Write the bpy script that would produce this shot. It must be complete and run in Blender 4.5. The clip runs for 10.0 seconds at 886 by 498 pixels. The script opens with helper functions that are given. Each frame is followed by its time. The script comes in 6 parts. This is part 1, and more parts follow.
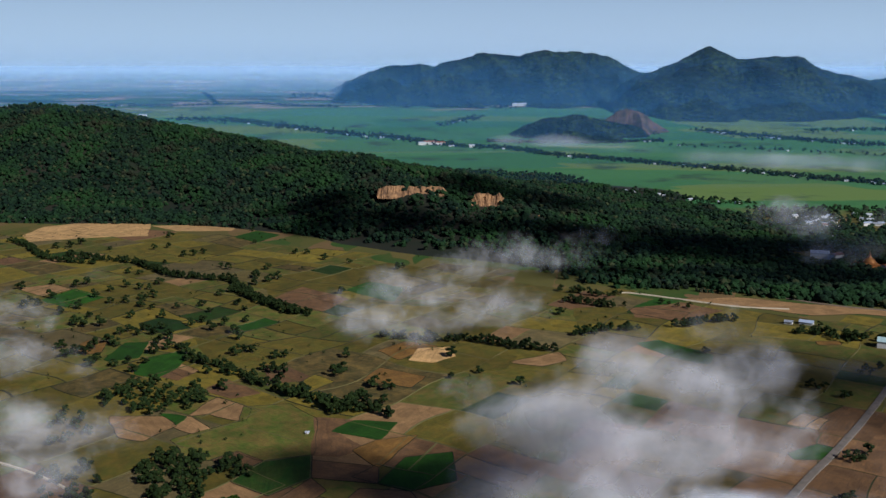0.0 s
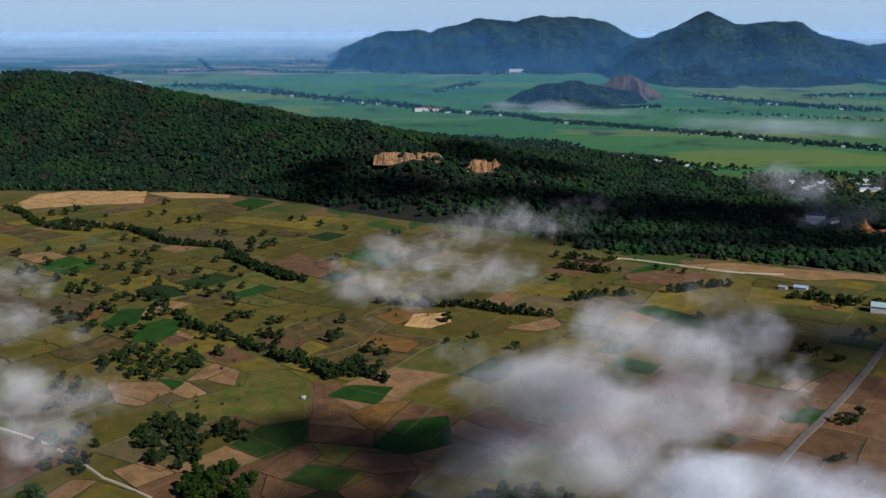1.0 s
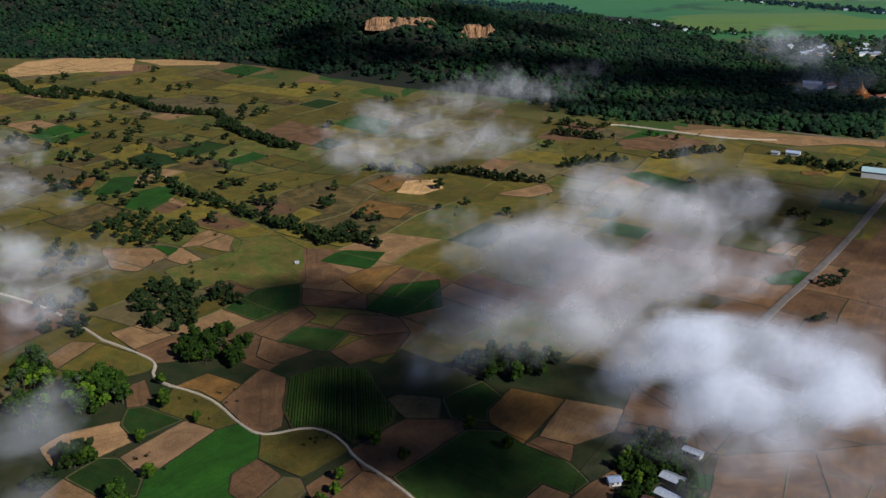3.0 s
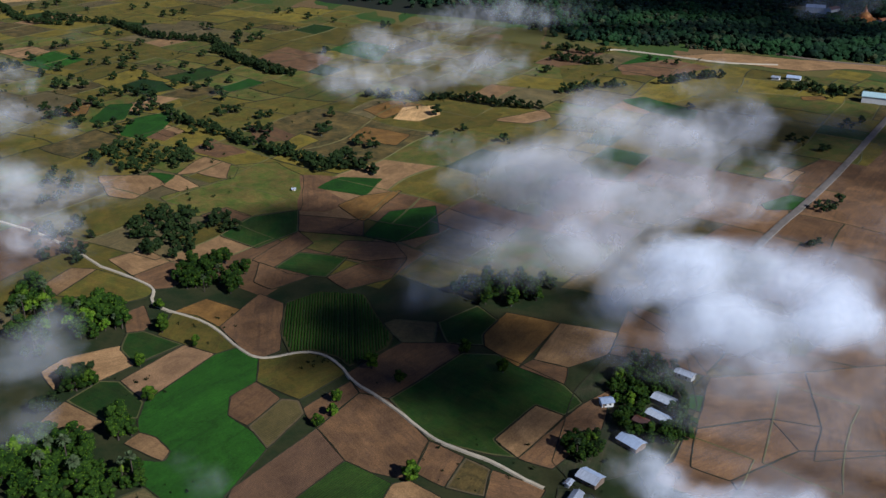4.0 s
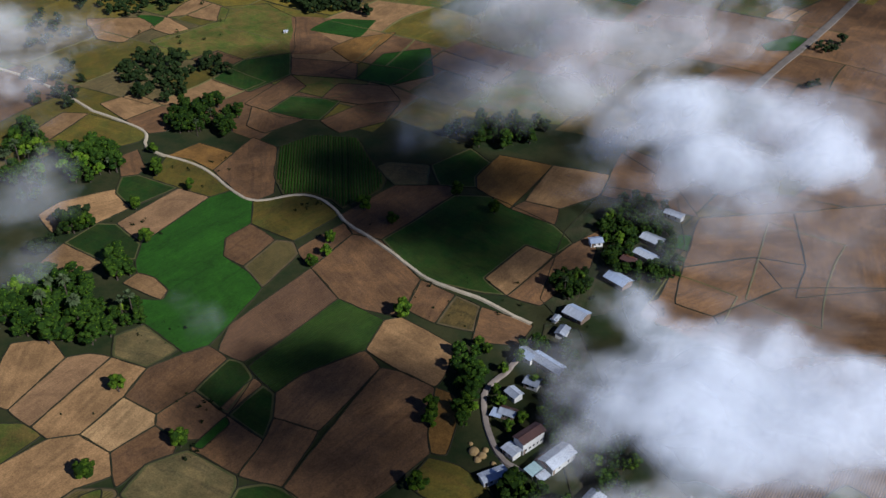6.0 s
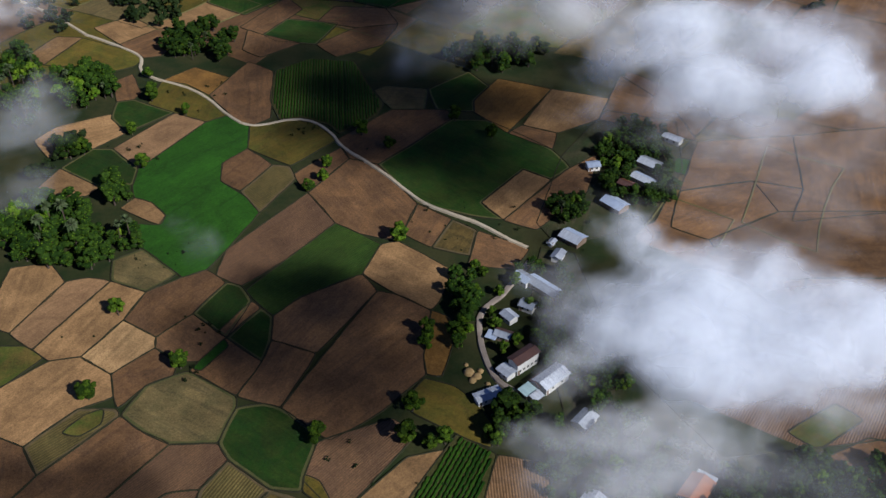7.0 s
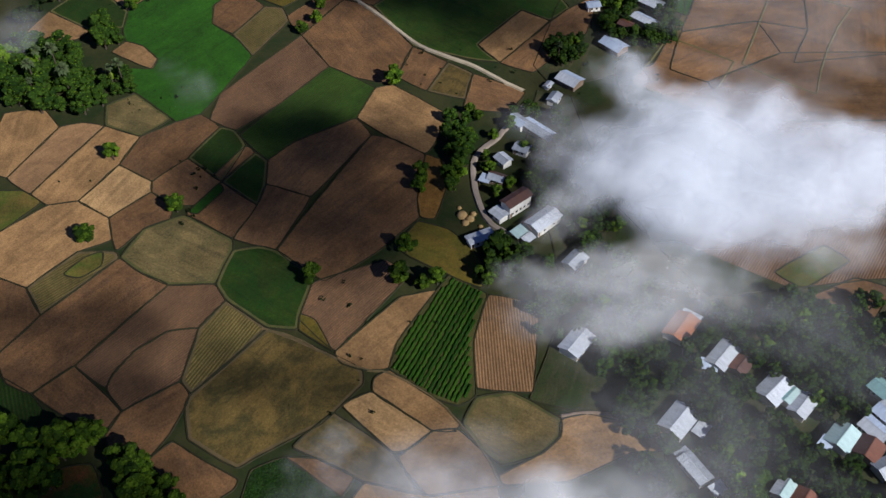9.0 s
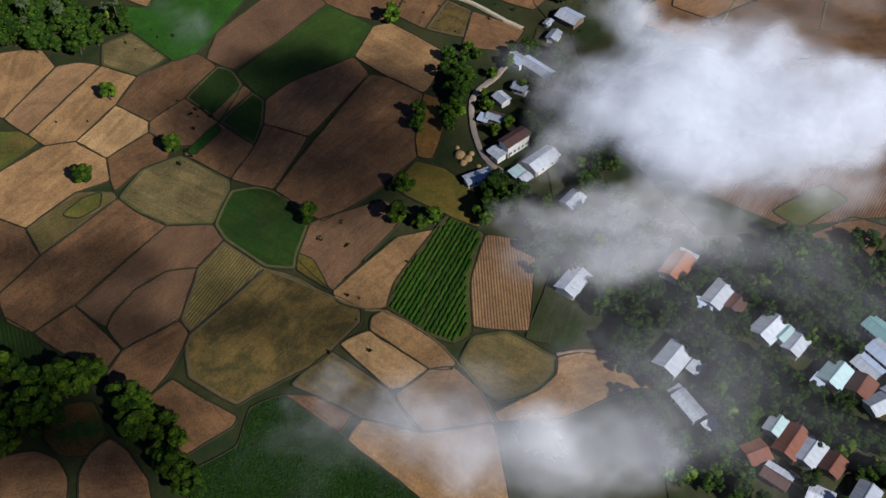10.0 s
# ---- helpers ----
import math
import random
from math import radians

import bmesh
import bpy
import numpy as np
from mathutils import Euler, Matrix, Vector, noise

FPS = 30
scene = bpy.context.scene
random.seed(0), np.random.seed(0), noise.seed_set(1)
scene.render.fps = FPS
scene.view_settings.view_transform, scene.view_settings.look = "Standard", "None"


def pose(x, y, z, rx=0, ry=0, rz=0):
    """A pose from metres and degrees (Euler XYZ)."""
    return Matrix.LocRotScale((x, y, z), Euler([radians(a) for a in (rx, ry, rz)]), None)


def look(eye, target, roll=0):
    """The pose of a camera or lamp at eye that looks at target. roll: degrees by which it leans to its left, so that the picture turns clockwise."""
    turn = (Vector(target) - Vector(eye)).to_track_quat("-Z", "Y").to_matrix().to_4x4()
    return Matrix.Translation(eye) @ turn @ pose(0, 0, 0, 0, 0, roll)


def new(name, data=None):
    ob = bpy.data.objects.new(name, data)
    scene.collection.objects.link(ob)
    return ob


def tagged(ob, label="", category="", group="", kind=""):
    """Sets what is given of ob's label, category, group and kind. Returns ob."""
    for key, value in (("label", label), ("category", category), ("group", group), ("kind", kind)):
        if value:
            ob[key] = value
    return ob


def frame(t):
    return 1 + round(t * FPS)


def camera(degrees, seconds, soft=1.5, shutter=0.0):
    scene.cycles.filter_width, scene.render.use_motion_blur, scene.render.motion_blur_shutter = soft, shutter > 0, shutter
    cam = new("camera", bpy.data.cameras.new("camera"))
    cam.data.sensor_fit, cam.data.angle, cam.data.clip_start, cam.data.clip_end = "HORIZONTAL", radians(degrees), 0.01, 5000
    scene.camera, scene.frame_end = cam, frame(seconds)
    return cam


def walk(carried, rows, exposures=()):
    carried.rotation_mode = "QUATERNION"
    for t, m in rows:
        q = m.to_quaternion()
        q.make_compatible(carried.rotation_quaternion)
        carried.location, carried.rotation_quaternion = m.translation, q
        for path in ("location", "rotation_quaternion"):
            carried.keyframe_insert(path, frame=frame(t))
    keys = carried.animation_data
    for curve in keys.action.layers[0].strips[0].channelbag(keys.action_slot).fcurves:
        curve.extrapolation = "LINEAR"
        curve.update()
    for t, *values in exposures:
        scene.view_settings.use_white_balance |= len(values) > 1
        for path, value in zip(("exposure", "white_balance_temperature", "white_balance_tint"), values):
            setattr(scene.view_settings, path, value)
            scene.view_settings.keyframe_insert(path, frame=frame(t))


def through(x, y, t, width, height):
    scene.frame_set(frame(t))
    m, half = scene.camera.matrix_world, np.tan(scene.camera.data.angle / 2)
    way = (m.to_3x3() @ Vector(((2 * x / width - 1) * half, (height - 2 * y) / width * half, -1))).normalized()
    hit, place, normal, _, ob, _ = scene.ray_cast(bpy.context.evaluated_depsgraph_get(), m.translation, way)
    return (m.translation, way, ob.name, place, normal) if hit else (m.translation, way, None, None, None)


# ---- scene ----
cam = camera(49.52, 10.0)
# seconds, eye x y z, tilt, turn, roll
ROWS = [
    (0.0, 0.0, -0.0, 230.0, 79.602, 0.001, 0.0),
    (0.5, 0.63, -0.6, 229.63, 79.347, -0.087, -0.026),
    (1.0, 1.35, -1.26, 229.21, 77.648, -0.167, -0.087),
    (1.5, 2.15, -1.96, 228.75, 75.997, -0.257, -0.151),
    (2.0, 3.01, -2.7, 228.25, 74.686, -0.296, -0.195),
    (2.5, 3.95, -3.47, 227.74, 72.233, -0.345, -0.215),
    (4.0, 7.1, -5.88, 226.11, 65.655, -0.332, -0.437),
    (4.5, 8.25, -6.69, 225.56, 63.287, -0.29, -0.515),
    (5.0, 9.44, -7.48, 225.03, 61.226, -0.233, -0.583),
    (5.5, 10.67, -8.26, 224.52, 58.873, -0.148, -0.665),
    (7.0, 14.48, -10.41, 223.16, 52.404, 0.298, -1.128),
    (7.5, 15.79, -11.03, 222.79, 50.064, 0.516, -1.264),
    (8.0, 17.1, -11.6, 222.48, 48.292, 0.739, -1.516),
    (8.5, 18.41, -12.1, 222.24, 45.822, 1.034, -1.727),
    (9.0, 19.71, -12.53, 222.06, 43.487, 1.358, -1.991),
    (9.5, 21.0, -12.87, 221.96, 40.81, 1.75, -2.32),
    (10.0, 22.28, -13.13, 221.94, 40.007, 2.09, -2.642),
]
walk(cam, [(t, pose(x, y, z, tilt, 0, turn) @ pose(0, 0, 0, 0, 0, roll)) for t, x, y, z, tilt, turn, roll in ROWS],
     exposures=[(0.0, -0.17, 5850, 10), (2.5, -0.14, 5950, 10), (3.9, 0.05, 5400, 10), (5.0, 0.05, 5450, 10), (7.0, 0.1, 5750, 10), (10.0, 0.18, 5950, 10)])

# ---- light ----
SUN_UP, SUN_TURN = radians(36), radians(135)
world = bpy.data.worlds.new("sky")
scene.world = world
world.use_nodes = True
wn, wl = world.node_tree.nodes, world.node_tree.links
sky = wn.new("ShaderNodeTexSky")
sky.sky_type, sky.sun_disc = "NISHITA", False
sky.sun_elevation, sky.sun_rotation = SUN_UP, SUN_TURN
sky.air_density, sky.dust_density, sky.ozone_density = 1.0, 0.6, 6.0
wn["Background"].inputs["Strength"].default_value = 0.05
cool = wn.new("ShaderNodeMix")
cool.data_type, cool.blend_type = "RGBA", "MULTIPLY"
cool.inputs[0].default_value, cool.inputs[7].default_value = 1.0, (0.40, 0.47, 0.72, 1)
wl.new(sky.outputs[0], cool.inputs[6])
wl.new(cool.outputs[2], wn["Background"].inputs["Color"])

sun = new("sun", bpy.data.lights.new("sun", "SUN"))
sun.data.energy, sun.data.angle, sun.data.color = 5.0, radians(0.6), (1.0, 0.95, 0.88)
to_sun = Vector((math.sin(SUN_TURN) * math.cos(SUN_UP), math.cos(SUN_TURN) * math.cos(SUN_UP), math.sin(SUN_UP)))
sun.matrix_world = look(to_sun * 400, (0, 0, 0))
scene.cycles.transparent_max_bounces = 40

# ---- materials ----
class Nodes:
    """A short way to write a node material."""

    def __init__(self, name):
        self.m = bpy.data.materials.new(name)
        self.m.use_nodes = True
        self.t = self.m.node_tree
        self.t.nodes.clear()
        self.end = self.t.nodes.new("ShaderNodeOutputMaterial")

    def n(self, kind, **links):
        node = self.t.nodes.new("ShaderNode" + kind)
        for key, value in links.items():
            socket = node.inputs[int(key[1:]) if key[0] == "i" and key[1:].isdigit() else key.replace("_", " ")]
            if hasattr(value, "is_output"):
                self.t.links.new(value, socket)
            else:
                socket.default_value = value
        return node

    def math(self, op, a, b=0.0, clamp=False):
        node = self.n("Math", i0=a, i1=b)
        node.operation, node.use_clamp = op, clamp
        return node.outputs[0]

    def where(self, kind="Object"):
        return self.n("TexCoord").outputs[kind]

    def noise(self, scale, detail=4.0, rough=0.55, at=None, distort=0.0):
        node = self.n("TexNoise", Scale=scale, Detail=detail, Roughness=rough, Distortion=distort)
        if at is not None:
            self.t.links.new(at, node.inputs["Vector"])
        return node.outputs[0]

    def ramp(self, fac, lo, hi):
        node = self.n("MapRange", Value=fac, From_Min=lo, From_Max=hi)
        return node.outputs[0]

    def mix(self, fac, a, b, blend="MIX"):
        node = self.n("Mix")
        node.data_type, node.blend_type = "RGBA", blend
        for socket, value in ((node.inputs[0], fac), (node.inputs[6], a), (node.inputs[7], b)):
            if hasattr(value, "is_output"):
                self.t.links.new(value, socket)
            else:
                socket.default_value = (*value, 1) if isinstance(value, tuple) else value
        return node.outputs[2]

    def grey(self, v):
        return self.n("CombineColor", Red=v, Green=v, Blue=v).outputs[0]

    def done(self, color, rough=0.9, height=None, strength=0.4, distance=0.2, metal=0.0, spec=0.2):
        b = self.n("BsdfPrincipled", Roughness=rough, Metallic=metal)
        b.inputs["Specular IOR Level"].default_value = spec
        if isinstance(color, tuple):
            b.inputs["Base Color"].default_value = (*color, 1)
        else:
            self.t.links.new(color, b.inputs["Base Color"])
        if height is not None:
            bump = self.n("Bump", Strength=strength, Distance=distance, Height=height)
            self.t.links.new(bump.outputs[0], b.inputs["Normal"])
        self.t.links.new(b.outputs[0], self.end.inputs[0])
        return self.m


def earth(name, a, b, rows=0.0, gap=None, worn=None):
    """Field soil or crop: a and b mixed at two scales, thin rows every so many metres, worn patches."""
    k = Nodes(name)
    p = k.where()
    own = k.n("ObjectInfo").outputs["Random"]
    shift = k.n("VectorMath", i0=p, i1=k.n("CombineXYZ", X=k.math("MULTIPLY", own, 90.0), Y=k.math("MULTIPLY", own, 37.0)).outputs[0]).outputs[0]
    big, fine = k.noise(0.075, 5, 0.62, shift, 0.8), k.noise(1.6, 5, 0.75, shift)
    mid = k.noise(0.33, 4, 0.65, shift, 0.4)
    col = k.mix(k.ramp(k.math("ADD", k.math("MULTIPLY", big, 0.7), k.math("MULTIPLY", mid, 0.3)), 0.40, 0.60), a, b)
    if worn:
        streak = k.n("Mapping", Vector=shift, Scale=(0.05, 0.5, 1)).outputs[0]
        col = k.mix(k.math("MULTIPLY", k.ramp(k.noise(0.9, 5, 0.65, streak, 0.4), 0.52, 0.72), 0.75), col, worn)
    height = fine
    if rows:
        wave = k.n("TexWave", Vector=p, Scale=0.314 / rows, Distortion=0.35)
        wave.bands_direction = "Y"
        wave.inputs["Detail"].default_value, wave.inputs["Detail Scale"].default_value = 2.0, 1.5
        line = k.math("MULTIPLY", k.math("MULTIPLY", k.ramp(wave.outputs[1], 0.3, 0.8), k.ramp(fine, 0.2, 0.5)), 0.7)
        col = k.mix(line, col, gap or b)
        height = k.math("ADD", k.math("MULTIPLY", wave.outputs[1], 1.2), fine)
    lines = k.n("Mapping", Vector=shift, Scale=(0.03, 0.8, 1)).outputs[0]
    drag = k.ramp(k.noise(1.0, 4, 0.6, lines, 0.2), 0.25, 0.75)
    blot = k.ramp(k.noise(0.045, 5, 0.7, k.n("VectorMath", i0=shift, i1=(50.0, 20.0, 0.0)).outputs[0], 1.2), 0.30, 0.68)
    tone = k.math("ADD", k.math("MULTIPLY", own, 0.34), 0.70)
    tone = k.math("MULTIPLY", tone, k.math("ADD", k.math("MULTIPLY", drag, 0.30), 0.84))
    tone = k.math("MULTIPLY", tone, k.math("ADD", k.math("MULTIPLY", blot, 0.55), 0.70))
    tone = k.math("MULTIPLY", tone, k.math("ADD", k.math("MULTIPLY", fine, 2.0), 0.04))
    col = k.mix(1.0, col, k.grey(tone), "MULTIPLY")
    return k.done(col, 0.95, height, 0.5, 0.3)


SOIL = {
    "brown": earth("ploughed_soil", (0.190, 0.098, 0.039), (0.130, 0.070, 0.032), worn=(0.085, 0.048, 0.026)),
    "rowbrown": earth("ridged_soil", (0.200, 0.108, 0.050), (0.150, 0.082, 0.042), 0.8, (0.115, 0.064, 0.035)),
    "tan": earth("dry_soil", (0.322, 0.184, 0.075), (0.241, 0.136, 0.055), worn=(0.172, 0.099, 0.041)),
    "rowtan": earth("ridged_dry_soil", (0.310, 0.176, 0.080), (0.260, 0.147, 0.067), 0.85, (0.225, 0.127, 0.058)),
    "pale": earth("bleached_soil", (0.414, 0.253, 0.108), (0.310, 0.184, 0.078), worn=(0.184, 0.115, 0.049)),
    "fallow": earth("fallow_ground", (0.165, 0.118, 0.044), (0.105, 0.084, 0.031), worn=(0.06, 0.05, 0.023)),
    "ochre": earth("orange_soil", (0.235, 0.118, 0.026), (0.165, 0.085, 0.021)),
    "sand": earth("bare_sand", (0.600, 0.360, 0.142), (0.460, 0.270, 0.103), worn=(0.34, 0.19, 0.068)),
    "olive": earth("dry_grass", (0.138, 0.098, 0.013), (0.084, 0.080, 0.011), worn=(0.125, 0.074, 0.016)),
    "olive2": earth("grassy_fallow", (0.150, 0.098, 0.026), (0.052, 0.044, 0.013), worn=(0.045, 0.038, 0.014)),
    "rowolive": earth("sparse_crop", (0.180, 0.128, 0.038), (0.130, 0.100, 0.029), 1.0, (0.082, 0.070, 0.021)),
    "yellow": earth("ripe_grass", (0.200, 0.140, 0.016), (0.135, 0.110, 0.015)),
    "grass": earth("rough_grass", (0.072, 0.096, 0.012), (0.140, 0.100, 0.022)),
    "green": earth("young_paddy", (0.021, 0.078, 0.004), (0.017, 0.060, 0.003), worn=(0.013, 0.046, 0.003)),
    "dkgreen": earth("low_green_crop", (0.014, 0.046, 0.003), (0.030, 0.048, 0.005), worn=(0.009, 0.026, 0.003)),
    "rowgreen": earth("row_crop", (0.014, 0.048, 0.003), (0.024, 0.058, 0.004), 1.1, (0.040, 0.046, 0.008)),
    "croprows": earth("crop_floor", (0.062, 0.056, 0.015), (0.050, 0.052, 0.013)),
    "garden": earth("village_ground", (0.024, 0.036, 0.010), (0.046, 0.042, 0.018), worn=(0.085, 0.062, 0.036)),
    "redgreen": earth("weedy_red_soil", (0.020, 0.050, 0.007), (0.120, 0.046, 0.014), worn=(0.03, 0.045, 0.010)),
    "leafy": earth("leafy_crop", (0.012, 0.034, 0.004), (0.009, 0.024, 0.003)),
}


def ground_material():
    """Rough pasture with broad parcels of drier and greener grass."""
    k = Nodes("pasture")
    p = k.n("NewGeometry").outputs["Position"]
    warp = k.n("VectorMath", i0=p, i1=k.n("VectorMath", i0=k.n("TexNoise", Vector=p, Scale=0.012).outputs[1], i1=(28.0, 28.0, 0.0)).outputs[0])
    warp.inputs[1].links[0].from_node.operation = "MULTIPLY"
    turned = k.n("Mapping", Vector=warp.outputs[0], Rotation=(0, 0, 0.5), Scale=(0.022, 0.011, 0.0)).outputs[0]
    cell = k.n("TexVoronoi", Vector=turned, Scale=1.0)
    cell.distance = "CHEBYCHEV"
    pick = k.n("SeparateColor", Color=cell.outputs["Color"]).outputs
    near = k.mix(k.ramp(pick[0], 0.15, 0.9), (0.055, 0.072, 0.012), (0.130, 0.098, 0.026))
    near = k.mix(k.ramp(pick[1], 0.86, 0.9), near, (0.165, 0.095, 0.040))
    near = k.mix(k.ramp(pick[2], 0.8, 0.84), near, (0.030, 0.072, 0.010))
    near = k.mix(k.math("MULTIPLY", k.ramp(k.noise(0.02, 5, 0.6, p), 0.35, 0.65), 0.55), near, (0.086, 0.080, 0.016))
    # the paddies of the far plain, long parcels across the view
    far_at = k.n("Mapping", Vector=warp.outputs[0], Rotation=(0, 0, -0.12), Scale=(0.0016, 0.0042, 0.0)).outputs[0]
    paddy = k.n("TexVoronoi", Vector=far_at, Scale=1.0)
    paddy.distance = "CHEBYCHEV"
    tint = k.n("SeparateColor", Color=paddy.outputs["Color"]).outputs
    far = k.mix(tint[0], (0.036, 0.135, 0.040), (0.062, 0.175, 0.050))
    far = k.mix(k.ramp(tint[1], 0.66, 0.8), far, (0.120, 0.185, 0.045))
    far = k.mix(k.ramp(k.noise(0.006, 5, 0.6, p), 0.56, 0.66), far, (0.032, 0.070, 0.030))
    strip_at = k.n("Mapping", Vector=warp.outputs[0], Rotation=(0, 0, -0.05), Scale=(0.0036, 0.030, 0.0)).outputs[0]
    strip = k.n("TexVoronoi", Vector=strip_at, Scale=1.0)
    strip.distance = "CHEBYCHEV"
    kind = k.n("SeparateColor", Color=strip.outputs["Color"]).outputs
    mixed = k.mix(k.ramp(kind[0], 0.55, 0.66), (0.060, 0.130, 0.060), (0.30, 0.22, 0.16))
    mixed = k.mix(k.ramp(kind[1], 0.74, 0.80), mixed, (0.020, 0.050, 0.032))
    depth = k.n("SeparateXYZ", Vector=p).outputs[1]
    far = k.mix(k.ramp(k.math("ADD", depth, k.math("MULTIPLY", k.noise(0.004, 3, 0.5, p), 300.0)), 4150.0, 4250.0), far, mixed)
    y = k.n("SeparateXYZ", Vector=p).outputs[1]
    col = k.mix(k.ramp(k.math("ADD", y, k.math("MULTIPLY", k.noise(0.01, 3, 0.5, p), 200.0)), 1650.0, 1750.0), near, far)
    verge = k.mix(k.ramp(k.noise(0.05, 5, 0.65, p), 0.4, 0.6), (0.014, 0.024, 0.005), (0.034, 0.034, 0.010))
    col = k.mix(k.ramp(k.math("ADD", y, k.math("MULTIPLY", k.noise(0.02, 3, 0.5, p), 120.0)), 590.0, 660.0), verge, col)
    fine = k.noise(0.6, 5, 0.7, p)
    col = k.mix(1.0, col, k.grey(k.math("ADD", k.math("MULTIPLY", fine, 0.8), 0.6)), "MULTIPLY")
    return k.done(col, 0.95, fine, 0.5, 0.4)


def leaf_material(name, a, b, c):
    """Foliage: each clump and each tree a little different."""
    k = Nodes(name)
    isle = k.n("NewGeometry").outputs["Random Per Island"]
    own = k.n("ObjectInfo").outputs["Random"]
    col = k.mix(isle, a, b)
    col = k.mix(k.ramp(k.noise(0.9, 4, 0.7, k.where()), 0.45, 0.7), col, c)
    col = k.mix(1.0, col, k.grey(k.math("ADD", k.math("MULTIPLY", own, 0.6), 0.65)), "MULTIPLY")
    return k.done(col, 0.75, k.noise(2.5, 4, 0.7, k.where()), 0.8, 0.4, spec=0.08)


def plain(name, a, b, scale=0.6, rough=0.85, metal=0.0, strength=0.3, spec=0.3):
    """A weathered surface in two tones."""
    k = Nodes(name)
    p = k.where()
    col = k.mix(k.ramp(k.noise(scale, 5, 0.65, p), 0.35, 0.68), a, b)
    own = k.n("ObjectInfo").outputs["Random"]
    col = k.mix(1.0, col, k.grey(k.math("ADD", k.math("MULTIPLY", own, 0.25), 0.8)), "MULTIPLY")
    return k.done(col, rough, k.noise(scale * 6, 4, 0.7, p), strength, 0.1, metal, spec)


def sheet_metal(name, a, b):
    """Corrugated roofing with streaks of rust and dirt down the slope."""
    k = Nodes(name)
    p = k.where()
    run = k.n("Mapping", Vector=p, Scale=(1.6, 0.25, 0.25)).outputs[0]
    col = k.mix(k.ramp(k.noise(1.2, 5, 0.65, run), 0.4, 0.75), a, b)
    ribs = k.n("TexWave", Vector=p, Scale=1.3)
    col = k.mix(1.0, col, k.grey(k.math("ADD", k.math("MULTIPLY", k.n("ObjectInfo").outputs["Random"], 0.3), 0.75)), "MULTIPLY")
    return k.done(col, 0.5, ribs.outputs[1], 0.5, 0.04, 0.25, 0.5)


def forest_leaves():
    """The hill's canopy, in patches of darker, greener and browner trees."""
    k = Nodes("forest_leaves")
    p = k.n("NewGeometry").outputs["Position"]
    isle = k.n("NewGeometry").outputs["Random Per Island"]
    # wide random spread puts lit-against-shade contrast into the crowns' colour
    col = k.mix(isle, (0.002, 0.009, 0.006), (0.013, 0.034, 0.013))
    col = k.mix(k.ramp(k.noise(0.011, 4, 0.6, p), 0.46, 0.64), col, (0.014, 0.042, 0.010))
    col = k.mix(k.ramp(k.noise(0.018, 4, 0.6, k.n("VectorMath", i0=p, i1=(300.0, 70.0, 0.0)).outputs[0]), 0.56, 0.70), col, (0.022, 0.023, 0.012))
    col = k.mix(k.ramp(isle, 0.93, 0.97), col, (0.036, 0.046, 0.018))
    return k.done(col, 0.85, k.noise(0.8, 3, 0.7, p), 0.7, 0.6, spec=0.15)


PASTURE = ground_material()
BUND = plain("bund_grass", (0.012, 0.016, 0.004), (0.032, 0.025, 0.009), 0.4)
FAR_BUND = plain("dry_bund", (0.150, 0.118, 0.040), (0.070, 0.070, 0.018), 0.03)
DRY_EDGE = plain("dry_headland", (0.135, 0.090, 0.040), (0.070, 0.056, 0.022), 0.25)
GRASS_EDGE = plain("grass_headland", (0.095, 0.085, 0.024), (0.050, 0.056, 0.014), 0.25)
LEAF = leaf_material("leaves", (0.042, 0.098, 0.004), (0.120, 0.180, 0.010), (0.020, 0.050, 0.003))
# dark clump tones: the shade inside crowns is put into the colour
LEAF_INNER_SHADE = leaf_material("inner_shade_leaves", (0.011, 0.028, 0.003), (0.034, 0.066, 0.006), (0.006, 0.016, 0.003))
LEAF_MIXED_SHADE = leaf_material("mixed_shade_leaves", (0.006, 0.020, 0.002), (0.078, 0.130, 0.007), (0.008, 0.024, 0.002))
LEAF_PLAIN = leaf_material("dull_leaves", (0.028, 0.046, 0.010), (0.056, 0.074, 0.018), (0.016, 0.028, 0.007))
# shade inside the far crowns, put into the colour likewise
LEAF_PLAIN_SHADE = leaf_material("dull_inner_shade_leaves", (0.010, 0.020, 0.005), (0.022, 0.034, 0.008), (0.006, 0.013, 0.004))
LEAF_LIME = leaf_material("bright_leaves", (0.120, 0.175, 0.020), (0.170, 0.225, 0.035), (0.070, 0.115, 0.015))
LEAF_FAR = forest_leaves()
FROND = leaf_material("palm_fronds", (0.060, 0.085, 0.035), (0.090, 0.110, 0.050), (0.035, 0.055, 0.020))
CROP = leaf_material("crop_leaves", (0.008, 0.036, 0.002), (0.036, 0.090, 0.006), (0.008, 0.030, 0.002))
BARK = plain("bark", (0.085, 0.062, 0.045), (0.050, 0.038, 0.030), 2.0)
ASPHALT = plain("worn_asphalt", (0.19, 0.155, 0.125), (0.12, 0.10, 0.08), 0.2)
TRACK = plain("track_dust", (0.560, 0.470, 0.330), (0.440, 0.350, 0.230), 0.35)
LANE = plain("lane_dust", (0.27, 0.22, 0.18), (0.19, 0.15, 0.12), 0.3)
VERGE = plain("trodden_earth", (0.230, 0.165, 0.115), (0.170, 0.120, 0.082), 0.3)
# floor darkened in colour, as by canopy shade, so gaps don't show
HILLSIDE = plain("shaded_forest_floor", (0.008, 0.015, 0.006), (0.022, 0.018, 0.010), 0.012)
